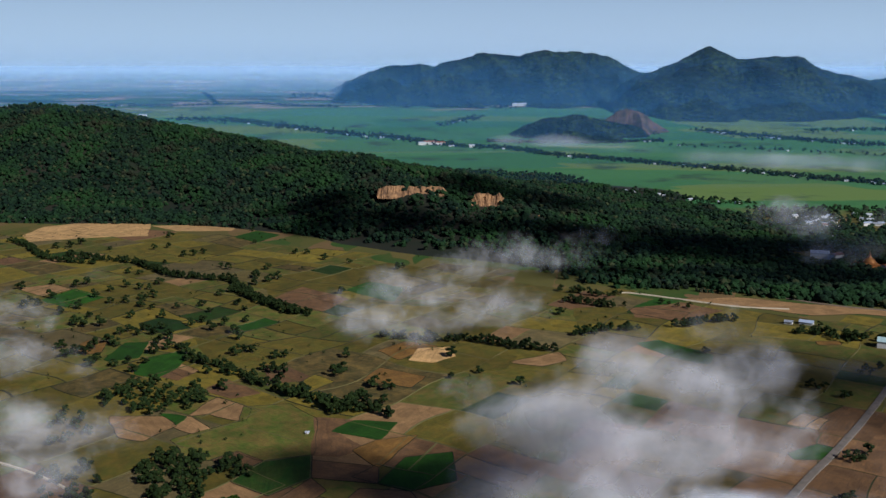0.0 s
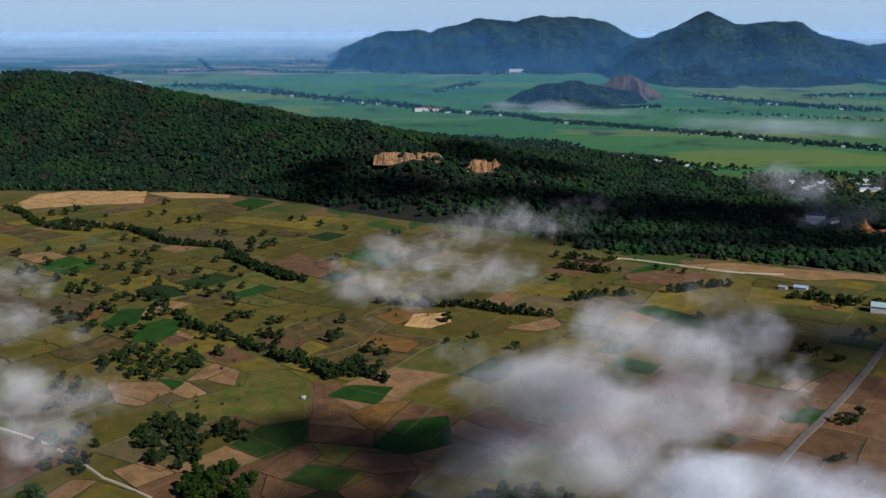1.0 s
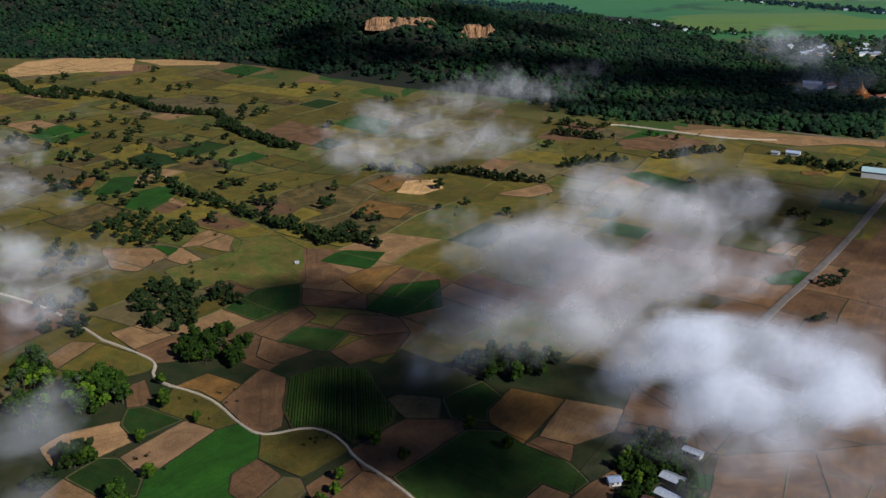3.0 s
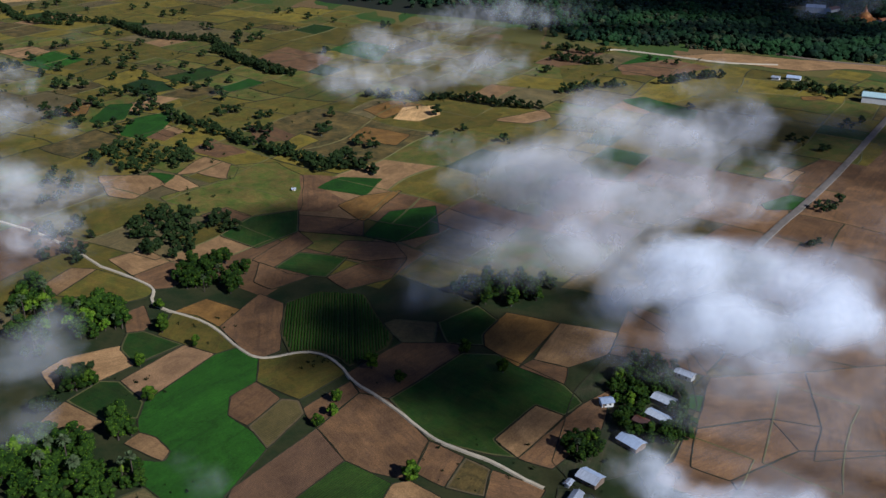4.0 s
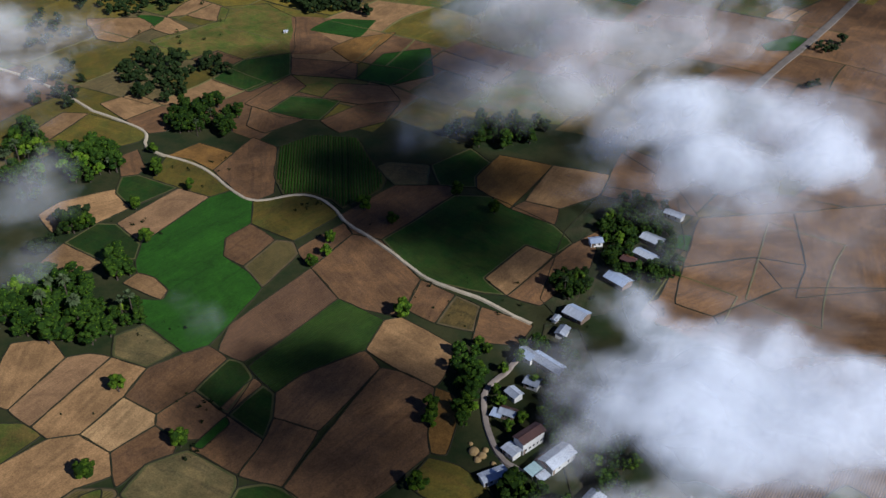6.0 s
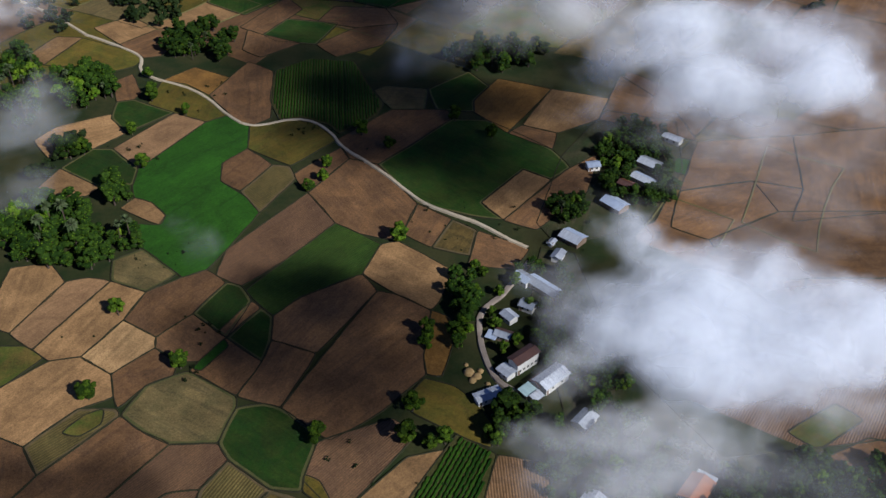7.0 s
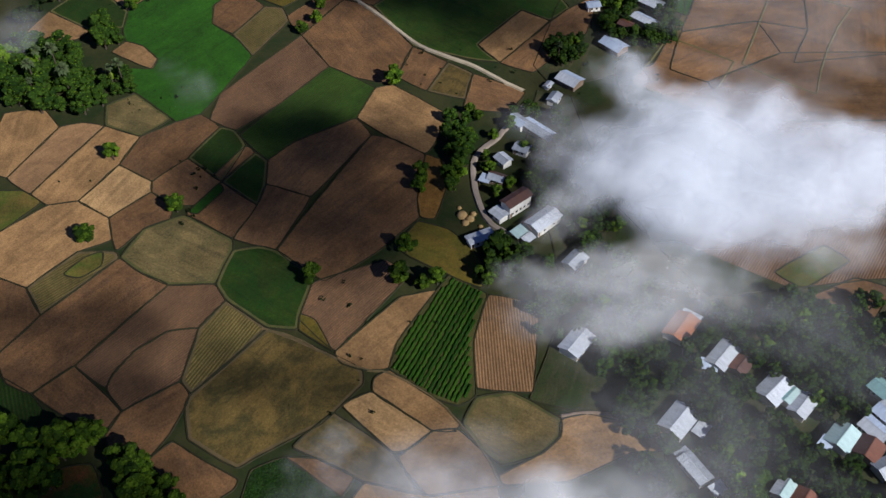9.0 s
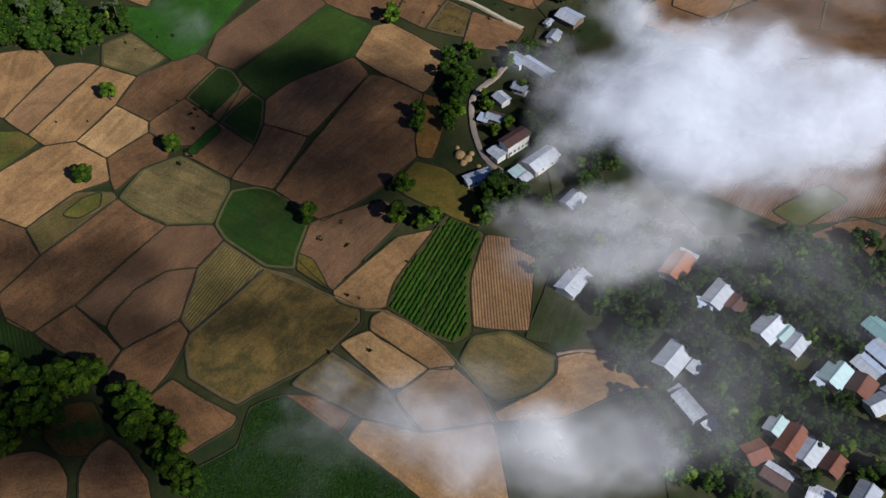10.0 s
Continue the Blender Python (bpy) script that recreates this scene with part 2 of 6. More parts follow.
ROCK = plain("pale_cliff_rock", (0.46, 0.25, 0.11), (0.085, 0.048, 0.030), 0.11, 0.9, 0.0, 0.9)
RED_ROCK = plain("red_quarry_rock", (0.120, 0.078, 0.068), (0.022, 0.032, 0.030), 0.034, 0.9, 0.0, 0.9)
WALL = plain("whitewash", (0.78, 0.76, 0.72), (0.62, 0.59, 0.53), 0.8)
MUD_WALL = plain("board_wall", (0.24, 0.17, 0.12), (0.16, 0.11, 0.08), 1.0)
ROOF = {
    "white": sheet_metal("white_sheet_roof", (0.64, 0.67, 0.72), (0.40, 0.42, 0.46)),
    "grey": sheet_metal("grey_sheet_roof", (0.38, 0.41, 0.46), (0.24, 0.25, 0.28)),
    "blue": sheet_metal("blue_sheet_roof", (0.52, 0.60, 0.74), (0.38, 0.44, 0.56)),
    "teal": sheet_metal("teal_sheet_roof", (0.26, 0.46, 0.45), (0.18, 0.32, 0.32)),
    "mint": sheet_metal("mint_sheet_roof", (0.52, 0.68, 0.66), (0.36, 0.50, 0.50)),
    "rust": sheet_metal("rusted_sheet_roof", (0.24, 0.085, 0.045), (0.13, 0.055, 0.038)),
    "maroon": sheet_metal("maroon_roof", (0.13, 0.065, 0.05), (0.085, 0.045, 0.04)),
    "orange": sheet_metal("orange_tile_roof", (0.42, 0.16, 0.065), (0.28, 0.10, 0.05)),
}
STRAW = plain("straw", (0.46, 0.31, 0.13), (0.30, 0.19, 0.075), 1.2)
GLASS = plain("dark_window", (0.03, 0.035, 0.04), (0.05, 0.05, 0.055), 0.5, 0.25, 0.0, 0.1, 0.5)
GOLD = plain("gilded_plaster", (0.46, 0.20, 0.05), (0.30, 0.11, 0.035), 0.2, 0.45, 0.3)


def vapour(name, color, density, coarse, fine, cut, through=0.35):
    """Cloud: the cover of each layer follows the density in the mesh, broken up by noise."""
    k = Nodes(name)
    p = k.n("NewGeometry").outputs["Position"]
    d = k.n("Attribute")
    d.attribute_name = "cover"
    lump = k.math("ADD", k.math("MULTIPLY", k.noise(coarse, 6, 0.58, p, 0.5), 0.8), k.math("MULTIPLY", k.noise(fine, 4, 0.6, p, 0.3), 0.2))
    lump = k.math("MULTIPLY", k.math("SUBTRACT", lump, 0.5), cut)
    body = k.math("SUBTRACT", k.math("ADD", k.math("MULTIPLY", d.outputs["Fac"], 1.35), lump), 0.30)
    soft = k.n("MapRange", Value=body, From_Min=0.0, From_Max=1.35)
    soft.interpolation_type = "SMOOTHSTEP"
    edge = k.math("MULTIPLY", d.outputs["Fac"], 2.5, True)
    cover = k.math("MULTIPLY", k.math("MULTIPLY", soft.outputs[0], edge), density, True) if cut else k.math("MULTIPLY", d.outputs["Fac"], density, True)
    lit = k.n("MixShader", Fac=through, i1=k.n("BsdfDiffuse", Color=(*color, 1)).outputs[0], i2=k.n("BsdfTranslucent", Color=(*color, 1)).outputs[0])
    both = k.n("MixShader", Fac=cover, i1=k.n("BsdfTransparent").outputs[0], i2=lit.outputs[0])
    k.t.links.new(both.outputs[0], k.end.inputs[0])
    return k.m


CLOUD = vapour("cloud_vapour", (0.84, 0.87, 0.94), 0.60, 0.024, 0.09, 1.9, 0.2)
GREY_CLOUD = vapour("grey_white_vapour", (0.88, 0.87, 0.90), 0.42, 0.020, 0.08, 2.3, 0.3)
# dark grey vapour for the unseen clouds added to block the sun
SHADE_CLOUD = vapour("shade_cloud", (0.34, 0.37, 0.44), 0.9, 0.02, 0.08, 1.0)
GROUND_MIST = vapour("ground_mist", (0.80, 0.84, 0.92), 0.30, 0.006, 0.02, 1.2, 0.2)
THIN = vapour("thin_cloud", (0.93, 0.93, 0.95), 0.36, 0.030, 0.11, 2.4, 0.25)
MIST = vapour("thin_mist", (0.90, 0.90, 0.93), 0.17, 0.024, 0.10, 2.0)
# haze tints: the blue and paleness of distance are put into these colours
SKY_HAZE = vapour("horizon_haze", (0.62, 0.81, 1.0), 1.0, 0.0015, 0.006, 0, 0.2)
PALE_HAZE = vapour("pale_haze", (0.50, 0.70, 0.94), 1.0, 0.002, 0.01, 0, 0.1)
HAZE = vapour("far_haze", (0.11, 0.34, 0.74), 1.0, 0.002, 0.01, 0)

# ---- helpers for meshes ----
def mesh_object(name, verts, faces, material, parent=None, label="", smooth=False):
    """Links verts and faces as one mesh object, under parent if there is one."""
    me = bpy.data.meshes.new(name)
    me.from_pydata([tuple(v) for v in verts], [], [tuple(f) for f in faces])
    me.materials.append(material)
    if smooth:
        me.shade_smooth()
    ob = new(name, me)
    ob.parent = parent
    if label:
        ob["label"] = label
    return ob


def part(name, bm, material, parent=None, label=""):
    """Links a bmesh as one mesh object under a thing or a part."""
    me = bpy.data.meshes.new(name)
    bm.to_mesh(me)
    bm.free()
    me.materials.append(material)
    ob = new(name, me)
    ob.parent = parent
    if label:
        ob["label"] = label
    return ob


def grid_faces(rows, cols):
    a = np.arange((rows - 1) * cols).reshape(rows - 1, cols)[:, :-1].ravel()
    return np.stack([a, a + 1, a + cols + 1, a + cols], 1).tolist()


def smoothstep(t):
    t = np.clip(t, 0, 1)
    return t * t * (3 - 2 * t)


# ---- the lie of the land ----
EYE_Z = 230.0
LENS = 784 / math.tan(radians(49.52 / 2))


def plain_z(y):
    """The far plain is raised with distance so that it meets the horizon in the camera's view."""
    return 4.6e-5 * np.clip(np.asarray(y, float) - 2700, 0, None) ** 2


# bearing (x over y), where the foot lies, where the ridge lies, how high it is
HILL_U = [-0.70, -0.55, -0.461, -0.405, -0.344, -0.285, -0.226, -0.167, -0.132, -0.108, -0.085, -0.050, -0.014, 0.025, 0.068, 0.127, 0.200, 0.26]
HILL_FOOT = [1500, 1500, 1480, 1470, 1470, 1460, 1430, 1380, 1340, 1290, 1270, 1230, 1200, 1180, 1150, 1100, 1060, 1040]
HILL_TOP = [2150, 2120, 2080, 2050, 2030, 1980, 1900, 1820, 1720, 1660, 1620, 1580, 1560, 1530, 1500, 1450, 1400, 1380]
HILL_HIGH = [105, 130, 152, 161, 147, 122, 104, 88, 80, 84, 84, 76, 66, 58, 46, 26, 9, 0]


def hill_z(x, y):
    x, y = np.asarray(x, float), np.asarray(y, float)
    u = x / np.maximum(y, 1)
    foot, top, high = (np.interp(u, HILL_U, v) for v in (HILL_FOOT, HILL_TOP, HILL_HIGH))
    up = np.clip((y - foot) / (top - foot), 0, 1)
    rise = high * (0.35 * up + 0.65 * smoothstep(up))
    z = np.where(y < top, rise, high * (1 - smoothstep((y - top) / 620)))
    fold = np.sin(x * 0.021 + y * 0.006) * np.sin(x * 0.009 - y * 0.013 + 1.0) + 0.5 * np.sin(x * 0.045 + y * 0.02)
    return np.maximum(z + fold * 9.0 * np.clip(z / 40, 0, 1) * np.clip((y - foot) / 150, 0, 1) * (1 - 0.8 * up ** 3), 0)


def ground():
    ys = np.concatenate([np.arange(-700, 1000, 50), np.arange(1000, 2700, 50), np.arange(2700, 4951, 45)])
    xs = np.concatenate([np.arange(-5000, -1500, 250), np.arange(-1500, 1501, 60), np.arange(1750, 5001, 250)])
    X, Y = np.meshgrid(xs, ys)
    v = np.stack([X, Y, plain_z(Y)], -1).reshape(-1, 3)
    ob = mesh_object("ground", v, grid_faces(len(ys), len(xs)), PASTURE, smooth=True)
    return tagged(ob, "wide green and ochre farm plain of pasture and paddies", "ground", kind="structure")


def hill():
    us, steps = np.linspace(-0.70, 0.26, 150), np.linspace(-20, 1500, 110)
    v = []
    for s in steps:
        y = np.interp(us, HILL_U, HILL_FOOT) + s
        x = us * y
        v.append(np.stack([x, y, hill_z(x, y) - 0.3 + plain_z(y)], -1))
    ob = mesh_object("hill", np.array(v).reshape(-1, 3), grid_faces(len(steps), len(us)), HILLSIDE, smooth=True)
    return tagged(ob, "long low hill covered in dark forest above the fields", "hill", kind="structure")


def ridge_line(points):
    xs, ys = zip(*points)
    return lambda u: np.interp(u, xs, ys)


def mountain(label, outline, foot, top, relief, seed, material):
    """A range: outline gives the bearing and the angle above the level of the eye; foot and top are distances."""
    outline = [(u * 0.985, a) for u, a in outline]
    line = ridge_line(outline)
    u0, u1 = outline[0][0], outline[-1][0]
    us, ts = np.linspace(u0, u1, 300), np.linspace(0, 1.6, 60)
    v = []
    for t in ts:
        y = foot + (top - foot) * t
        teeth = np.array([noise.fractal(Vector((a * top * 0.012, 0.5, seed)), 0.7, 2.1, 5) for a in us])
        high = EYE_Z + line(us) * top + teeth * 9 * relief
        base = float(plain_z(foot))
        lift = np.where(t <= 1, 0.25 * t + 0.75 * smoothstep(np.full_like(us, t)), 1 - smoothstep(np.full_like(us, (t - 1) / 0.9)) * 0.8)
        x = us * y
        rough = np.array([noise.fractal(Vector((a * 0.0042, y * 0.0030, seed)), 0.8, 2.0, 6) for a in x])
        gully = np.array([abs(noise.noise(Vector((a * 0.0060 + y * 0.0015, y * 0.0016, seed + 9)))) for a in x])
        side = min(t, 1) * (1 - min(t, 1) ** 3)
        z = base - 4 + (high - base) * lift + rough * 70 * side * relief - gully * 170 * side * relief
        v.append(np.stack([x, np.full_like(us, y), np.maximum(z, base - 6)], -1))
    ob = mesh_object("mountain", np.array(v).reshape(-1, 3), grid_faces(len(ts), len(us)), material, smooth=True)
    return tagged(ob, label, "mountain", kind="structure")


def forest_cover(name, a, b, c):
    """Far woods: crowns as a cellular relief, the shade between them put into colour c."""
    k = Nodes(name)
    p = k.n("NewGeometry").outputs["Position"]
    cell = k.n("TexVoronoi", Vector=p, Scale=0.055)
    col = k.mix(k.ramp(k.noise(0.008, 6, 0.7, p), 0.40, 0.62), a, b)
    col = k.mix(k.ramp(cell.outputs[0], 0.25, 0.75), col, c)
    return k.done(col, 0.9, k.math("ADD", k.math("MULTIPLY", cell.outputs[0], -0.6), k.math("MULTIPLY", k.noise(0.018, 5, 0.7, p), 2.5)), 1.0, 14.0)


# bluish tones put some of the distance haze into the woods' colour
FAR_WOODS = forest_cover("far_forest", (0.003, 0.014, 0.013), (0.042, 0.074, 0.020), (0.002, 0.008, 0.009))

ground()
hill()
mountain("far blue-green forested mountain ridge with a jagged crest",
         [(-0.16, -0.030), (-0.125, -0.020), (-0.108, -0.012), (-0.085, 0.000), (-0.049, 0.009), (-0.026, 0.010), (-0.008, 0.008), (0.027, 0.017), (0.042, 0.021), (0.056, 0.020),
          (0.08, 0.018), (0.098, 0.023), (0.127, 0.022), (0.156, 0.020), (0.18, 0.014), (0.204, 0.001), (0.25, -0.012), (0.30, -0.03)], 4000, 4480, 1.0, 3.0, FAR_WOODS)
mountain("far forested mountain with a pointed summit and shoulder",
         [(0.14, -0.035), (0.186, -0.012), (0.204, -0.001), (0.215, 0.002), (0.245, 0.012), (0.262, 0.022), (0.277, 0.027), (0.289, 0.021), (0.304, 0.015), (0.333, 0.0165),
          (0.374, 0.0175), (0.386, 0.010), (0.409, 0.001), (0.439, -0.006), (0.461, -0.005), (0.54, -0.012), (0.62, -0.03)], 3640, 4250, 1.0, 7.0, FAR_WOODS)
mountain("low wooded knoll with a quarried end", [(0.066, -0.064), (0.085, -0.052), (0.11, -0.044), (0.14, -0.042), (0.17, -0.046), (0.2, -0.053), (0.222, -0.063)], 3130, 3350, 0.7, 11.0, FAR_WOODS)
mountain("bare reddish quarry mound below the mountain", [(0.155, -0.056), (0.170, -0.046), (0.180, -0.038), (0.191, -0.034), (0.200, -0.037), (0.212, -0.043), (0.225, -0.049), (0.238, -0.058)], 3290, 3420, 0.9, 15.0, RED_ROCK)


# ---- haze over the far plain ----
# an upright tinted sheet, fading upwards, that stands for distance haze
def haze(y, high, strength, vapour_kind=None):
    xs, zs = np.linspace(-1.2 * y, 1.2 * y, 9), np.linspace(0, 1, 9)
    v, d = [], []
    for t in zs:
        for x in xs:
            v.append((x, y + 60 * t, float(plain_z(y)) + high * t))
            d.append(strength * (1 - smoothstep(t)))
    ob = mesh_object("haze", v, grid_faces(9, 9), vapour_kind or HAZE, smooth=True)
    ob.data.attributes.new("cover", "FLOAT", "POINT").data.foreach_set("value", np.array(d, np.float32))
    return tagged(ob, "thin sheet tinted blue as haze over the far plain", "haze", kind="stuff")


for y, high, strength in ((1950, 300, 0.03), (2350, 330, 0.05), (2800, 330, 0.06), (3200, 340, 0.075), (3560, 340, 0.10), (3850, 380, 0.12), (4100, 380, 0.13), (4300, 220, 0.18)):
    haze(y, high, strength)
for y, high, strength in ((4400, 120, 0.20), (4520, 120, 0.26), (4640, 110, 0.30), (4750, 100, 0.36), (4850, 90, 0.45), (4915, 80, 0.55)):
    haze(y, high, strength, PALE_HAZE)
# tall pale sheet before the sky, added to lighten it
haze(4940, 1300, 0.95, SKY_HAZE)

# ---- trees ----
def ico(level):
    bm = bmesh.new()
    bmesh.ops.create_icosphere(bm, subdivisions=level, radius=1)
    v, f = np.array([q.co[:] for q in bm.verts]), [tuple(q.index for q in p.verts) for p in bm.faces]
    bm.free()
    return v, np.array(f)


ICO1, ICO2 = ico(1), ico(2)


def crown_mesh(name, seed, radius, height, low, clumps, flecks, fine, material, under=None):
    """A crown of uneven leaf clumps with loose sprays of leaves round them. under: darker clump colour that stands for
    shade inside the crown.
    """
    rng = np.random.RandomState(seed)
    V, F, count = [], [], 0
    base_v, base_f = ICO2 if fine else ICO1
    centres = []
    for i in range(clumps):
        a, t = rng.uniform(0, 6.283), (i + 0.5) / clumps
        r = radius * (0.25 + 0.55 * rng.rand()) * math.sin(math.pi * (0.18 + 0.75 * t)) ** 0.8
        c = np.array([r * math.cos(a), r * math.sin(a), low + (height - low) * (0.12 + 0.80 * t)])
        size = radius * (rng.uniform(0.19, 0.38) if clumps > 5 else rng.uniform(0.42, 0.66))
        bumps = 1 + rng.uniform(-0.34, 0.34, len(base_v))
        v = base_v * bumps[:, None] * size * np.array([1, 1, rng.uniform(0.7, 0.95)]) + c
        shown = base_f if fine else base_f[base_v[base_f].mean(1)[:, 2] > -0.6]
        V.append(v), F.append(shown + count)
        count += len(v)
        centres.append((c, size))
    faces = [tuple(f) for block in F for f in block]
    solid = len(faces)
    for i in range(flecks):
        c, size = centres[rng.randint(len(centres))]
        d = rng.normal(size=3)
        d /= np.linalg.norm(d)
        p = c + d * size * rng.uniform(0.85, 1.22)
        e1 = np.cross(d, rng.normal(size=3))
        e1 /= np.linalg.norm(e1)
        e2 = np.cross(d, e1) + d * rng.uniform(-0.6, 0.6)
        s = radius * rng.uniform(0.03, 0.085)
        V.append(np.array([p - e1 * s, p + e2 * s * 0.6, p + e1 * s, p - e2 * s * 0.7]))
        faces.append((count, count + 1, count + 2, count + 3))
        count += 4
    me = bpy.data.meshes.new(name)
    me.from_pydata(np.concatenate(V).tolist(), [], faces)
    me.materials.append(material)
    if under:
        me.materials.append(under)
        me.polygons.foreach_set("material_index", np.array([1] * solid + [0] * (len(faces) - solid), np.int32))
    return me


def tube(points, radii, sides=6):
    """Verts and faces of a bent tapered tube."""
    v, f = [], []
    for (x, y, z), r in zip(points, radii):
        v += [(x + r * math.cos(a), y + r * math.sin(a), z) for a in np.linspace(0, 2 * math.pi, sides, endpoint=False)]
    for i in range(len(points) - 1):
        for j in range(sides):
            f.append((i * sides + j, i * sides + (j + 1) % sides, (i + 1) * sides + (j + 1) % sides, (i + 1) * sides + j))
    return v, f


def trunk_mesh(seed, height, thick):
    rng = np.random.RandomState(seed)
    v, f = tube([(0, 0, -0.3), (0.05, 0, height * 0.5), (rng.uniform(-0.3, 0.3), rng.uniform(-0.3, 0.3), height)], [thick, thick * 0.75, thick * 0.4])
    for k in range(4):
        a = k * 1.57 + rng.uniform(-0.5, 0.5)
        out = height * 0.5
        bv, bf = tube([(0.04, 0, height * 0.55), (math.cos(a) * out * 0.5, math.sin(a) * out * 0.5, height * 0.85), (math.cos(a) * out, math.sin(a) * out, height * 1.2)],
                      [thick * 0.5, thick * 0.35, thick * 0.15], 4)
        f += [tuple(i + len(v) for i in q) for q in bf]
        v += bv
    me = bpy.data.meshes.new("trunk")
    me.from_pydata(v, [], f)
    me.materials.append(BARK)
    return me


def palm_crown(seed):
    """A round head of stiff fan leaves."""
    rng = np.random.RandomState(seed)
    v, f = [], []
    for i in range(34):
        a, up = rng.uniform(0, 6.283), rng.uniform(-0.7, 1.3)
        d = np.array([math.cos(a) * math.cos(up), math.sin(a) * math.cos(up), math.sin(up)])
        side = np.cross(d, [0, 0, 1.0])
        side /= max(np.linalg.norm(side), 1e-3)
        long = rng.uniform(1.5, 2.1)
        p, n0 = np.array([0, 0, 9.0]), len(v)
        droop = np.array([0, 0, -0.35])
        v += [p + d * 0.2, p + d * long * 0.6 + side * 0.5, p + d * long + droop, p + d * long * 0.6 - side * 0.5 + np.array([0, 0, 0.12])]
        f.append((n0, n0 + 1, n0 + 2, n0 + 3))
    me = bpy.data.meshes.new("palm_crown")
    me.from_pydata([tuple(q) for q in v], [], f)
    me.materials.append(FROND)
    return me


def palm_trunk():
    v, f = tube([(0, 0, -0.3), (0.1, 0.05, 4.5), (0.0, 0.0, 9.0)], [0.22, 0.16, 0.14])
    me = bpy.data.meshes.new("trunk")
    me.from_pydata(v, [], f)
    me.materials.append(BARK)
    return me


NEAR_CROWNS = [crown_mesh("crown", 10 + i, 3.4, 7.2, 1.6, 21, 420, True, LEAF, LEAF_MIXED_SHADE) for i in range(6)]
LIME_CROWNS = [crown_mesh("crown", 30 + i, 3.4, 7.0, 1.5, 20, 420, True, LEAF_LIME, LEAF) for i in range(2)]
FAR_CROWNS = [crown_mesh("crown", 50 + i, 3.8, 6.6, 1.0, 13, 110, False, LEAF_PLAIN, LEAF_PLAIN_SHADE) for i in range(5)]
GROVE_CROWNS = [crown_mesh("crown", 40 + i, 3.5, 7.2, 1.4, 19, 220, False, LEAF, LEAF_INNER_SHADE) for i in range(4)]
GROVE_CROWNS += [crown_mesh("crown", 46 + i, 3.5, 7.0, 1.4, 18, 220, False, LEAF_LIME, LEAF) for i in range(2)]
SHRUB_CROWNS = [crown_mesh("shrub", 60 + i, 3.8, 6.0, 0.4, 7, 40, False, LEAF_PLAIN, LEAF_PLAIN_SHADE) for i in range(4)]
TRUNKS = [trunk_mesh(70 + i, 3.2, 0.28) for i in range(3)]
PALM_CROWNS, PALM_TRUNK = [palm_crown(80 + i) for i in range(3)], palm_trunk()
TREE_LABELS = {"near": "broad leafy green tree standing among the fields", "lime": "bright lime-green leafy tree in the grove",
               "far": "small round dark-green tree out on the plain", "palm": "tall sugar palm with a round grey-green head"}
pick = random.Random(5)


def tree(x, y, size=1.0, kind="", group=""):
    """One tree on its foot: trunk and crown."""
    kind = kind or ("near" if y < 480 else "far")
    root = new("palm_tree" if kind == "palm" else "tree")
    root.matrix_basis = pose(x, y, float(plain_z(y)), 0, 0, pick.uniform(0, 360)) @ Matrix.Diagonal((size, size, size * pick.uniform(0.85, 1.15) * (0.8 if kind == "far" else 1), 1))
    crown = {"near": NEAR_CROWNS, "lime": LIME_CROWNS, "far": FAR_CROWNS, "palm": PALM_CROWNS}[kind]
    for name, me in (("trunk", PALM_TRUNK if kind == "palm" else pick.choice(TRUNKS)), ("crown", pick.choice(crown))):
        new(name, me).parent = root
    return tagged(root, TREE_LABELS[kind], "palm" if kind == "palm" else "tree", group)


HOMES = []


def beside_house(x, y):
    return any((x - a) ** 2 + (y - b) ** 2 < r * r for a, b, r in HOMES)


def trees_at(places, size=1.0):
    for x, y in places:
        tree(x, y, size * pick.uniform(0.75, 1.2), group="scattered field trees")


def joined(name, mesh_list, places, label, category):
    """Many alike plants that nobody could count, as one object. places: x, y, z, size, turn, and which mesh."""
    V, F, M, mats, count = [], [], [], [], 0
    store = []
    for me in mesh_list:
        v = np.empty(len(me.vertices) * 3, np.float32)
        me.vertices.foreach_get("co", v)
        mats += [m for m in me.materials if m not in mats]
        store.append((v.reshape(-1, 3), [tuple(p.vertices) for p in me.polygons], [mats.index(me.materials[p.material_index]) for p in me.polygons]))
    for i, (x, y, z, s, a, *which) in enumerate(places):
        v, f, m = store[which[0] if which else i % len(store)]
        c, q = math.cos(a) * s, math.sin(a) * s
        w = np.stack([v[:, 0] * c - v[:, 1] * q + x, v[:, 0] * q + v[:, 1] * c + y, v[:, 2] * s + z], 1)
        V.append(w)
        F += [tuple([j + count for j in face]) for face in f]
        M += m
        count += len(w)
    ob = mesh_object(name, np.concatenate(V), F, mats[0])
    for m in mats[1:]:
        ob.data.materials.append(m)
    ob.data.polygons.foreach_set("material_index", np.array(M, np.int32))
    return tagged(ob, label, category, kind="stuff")


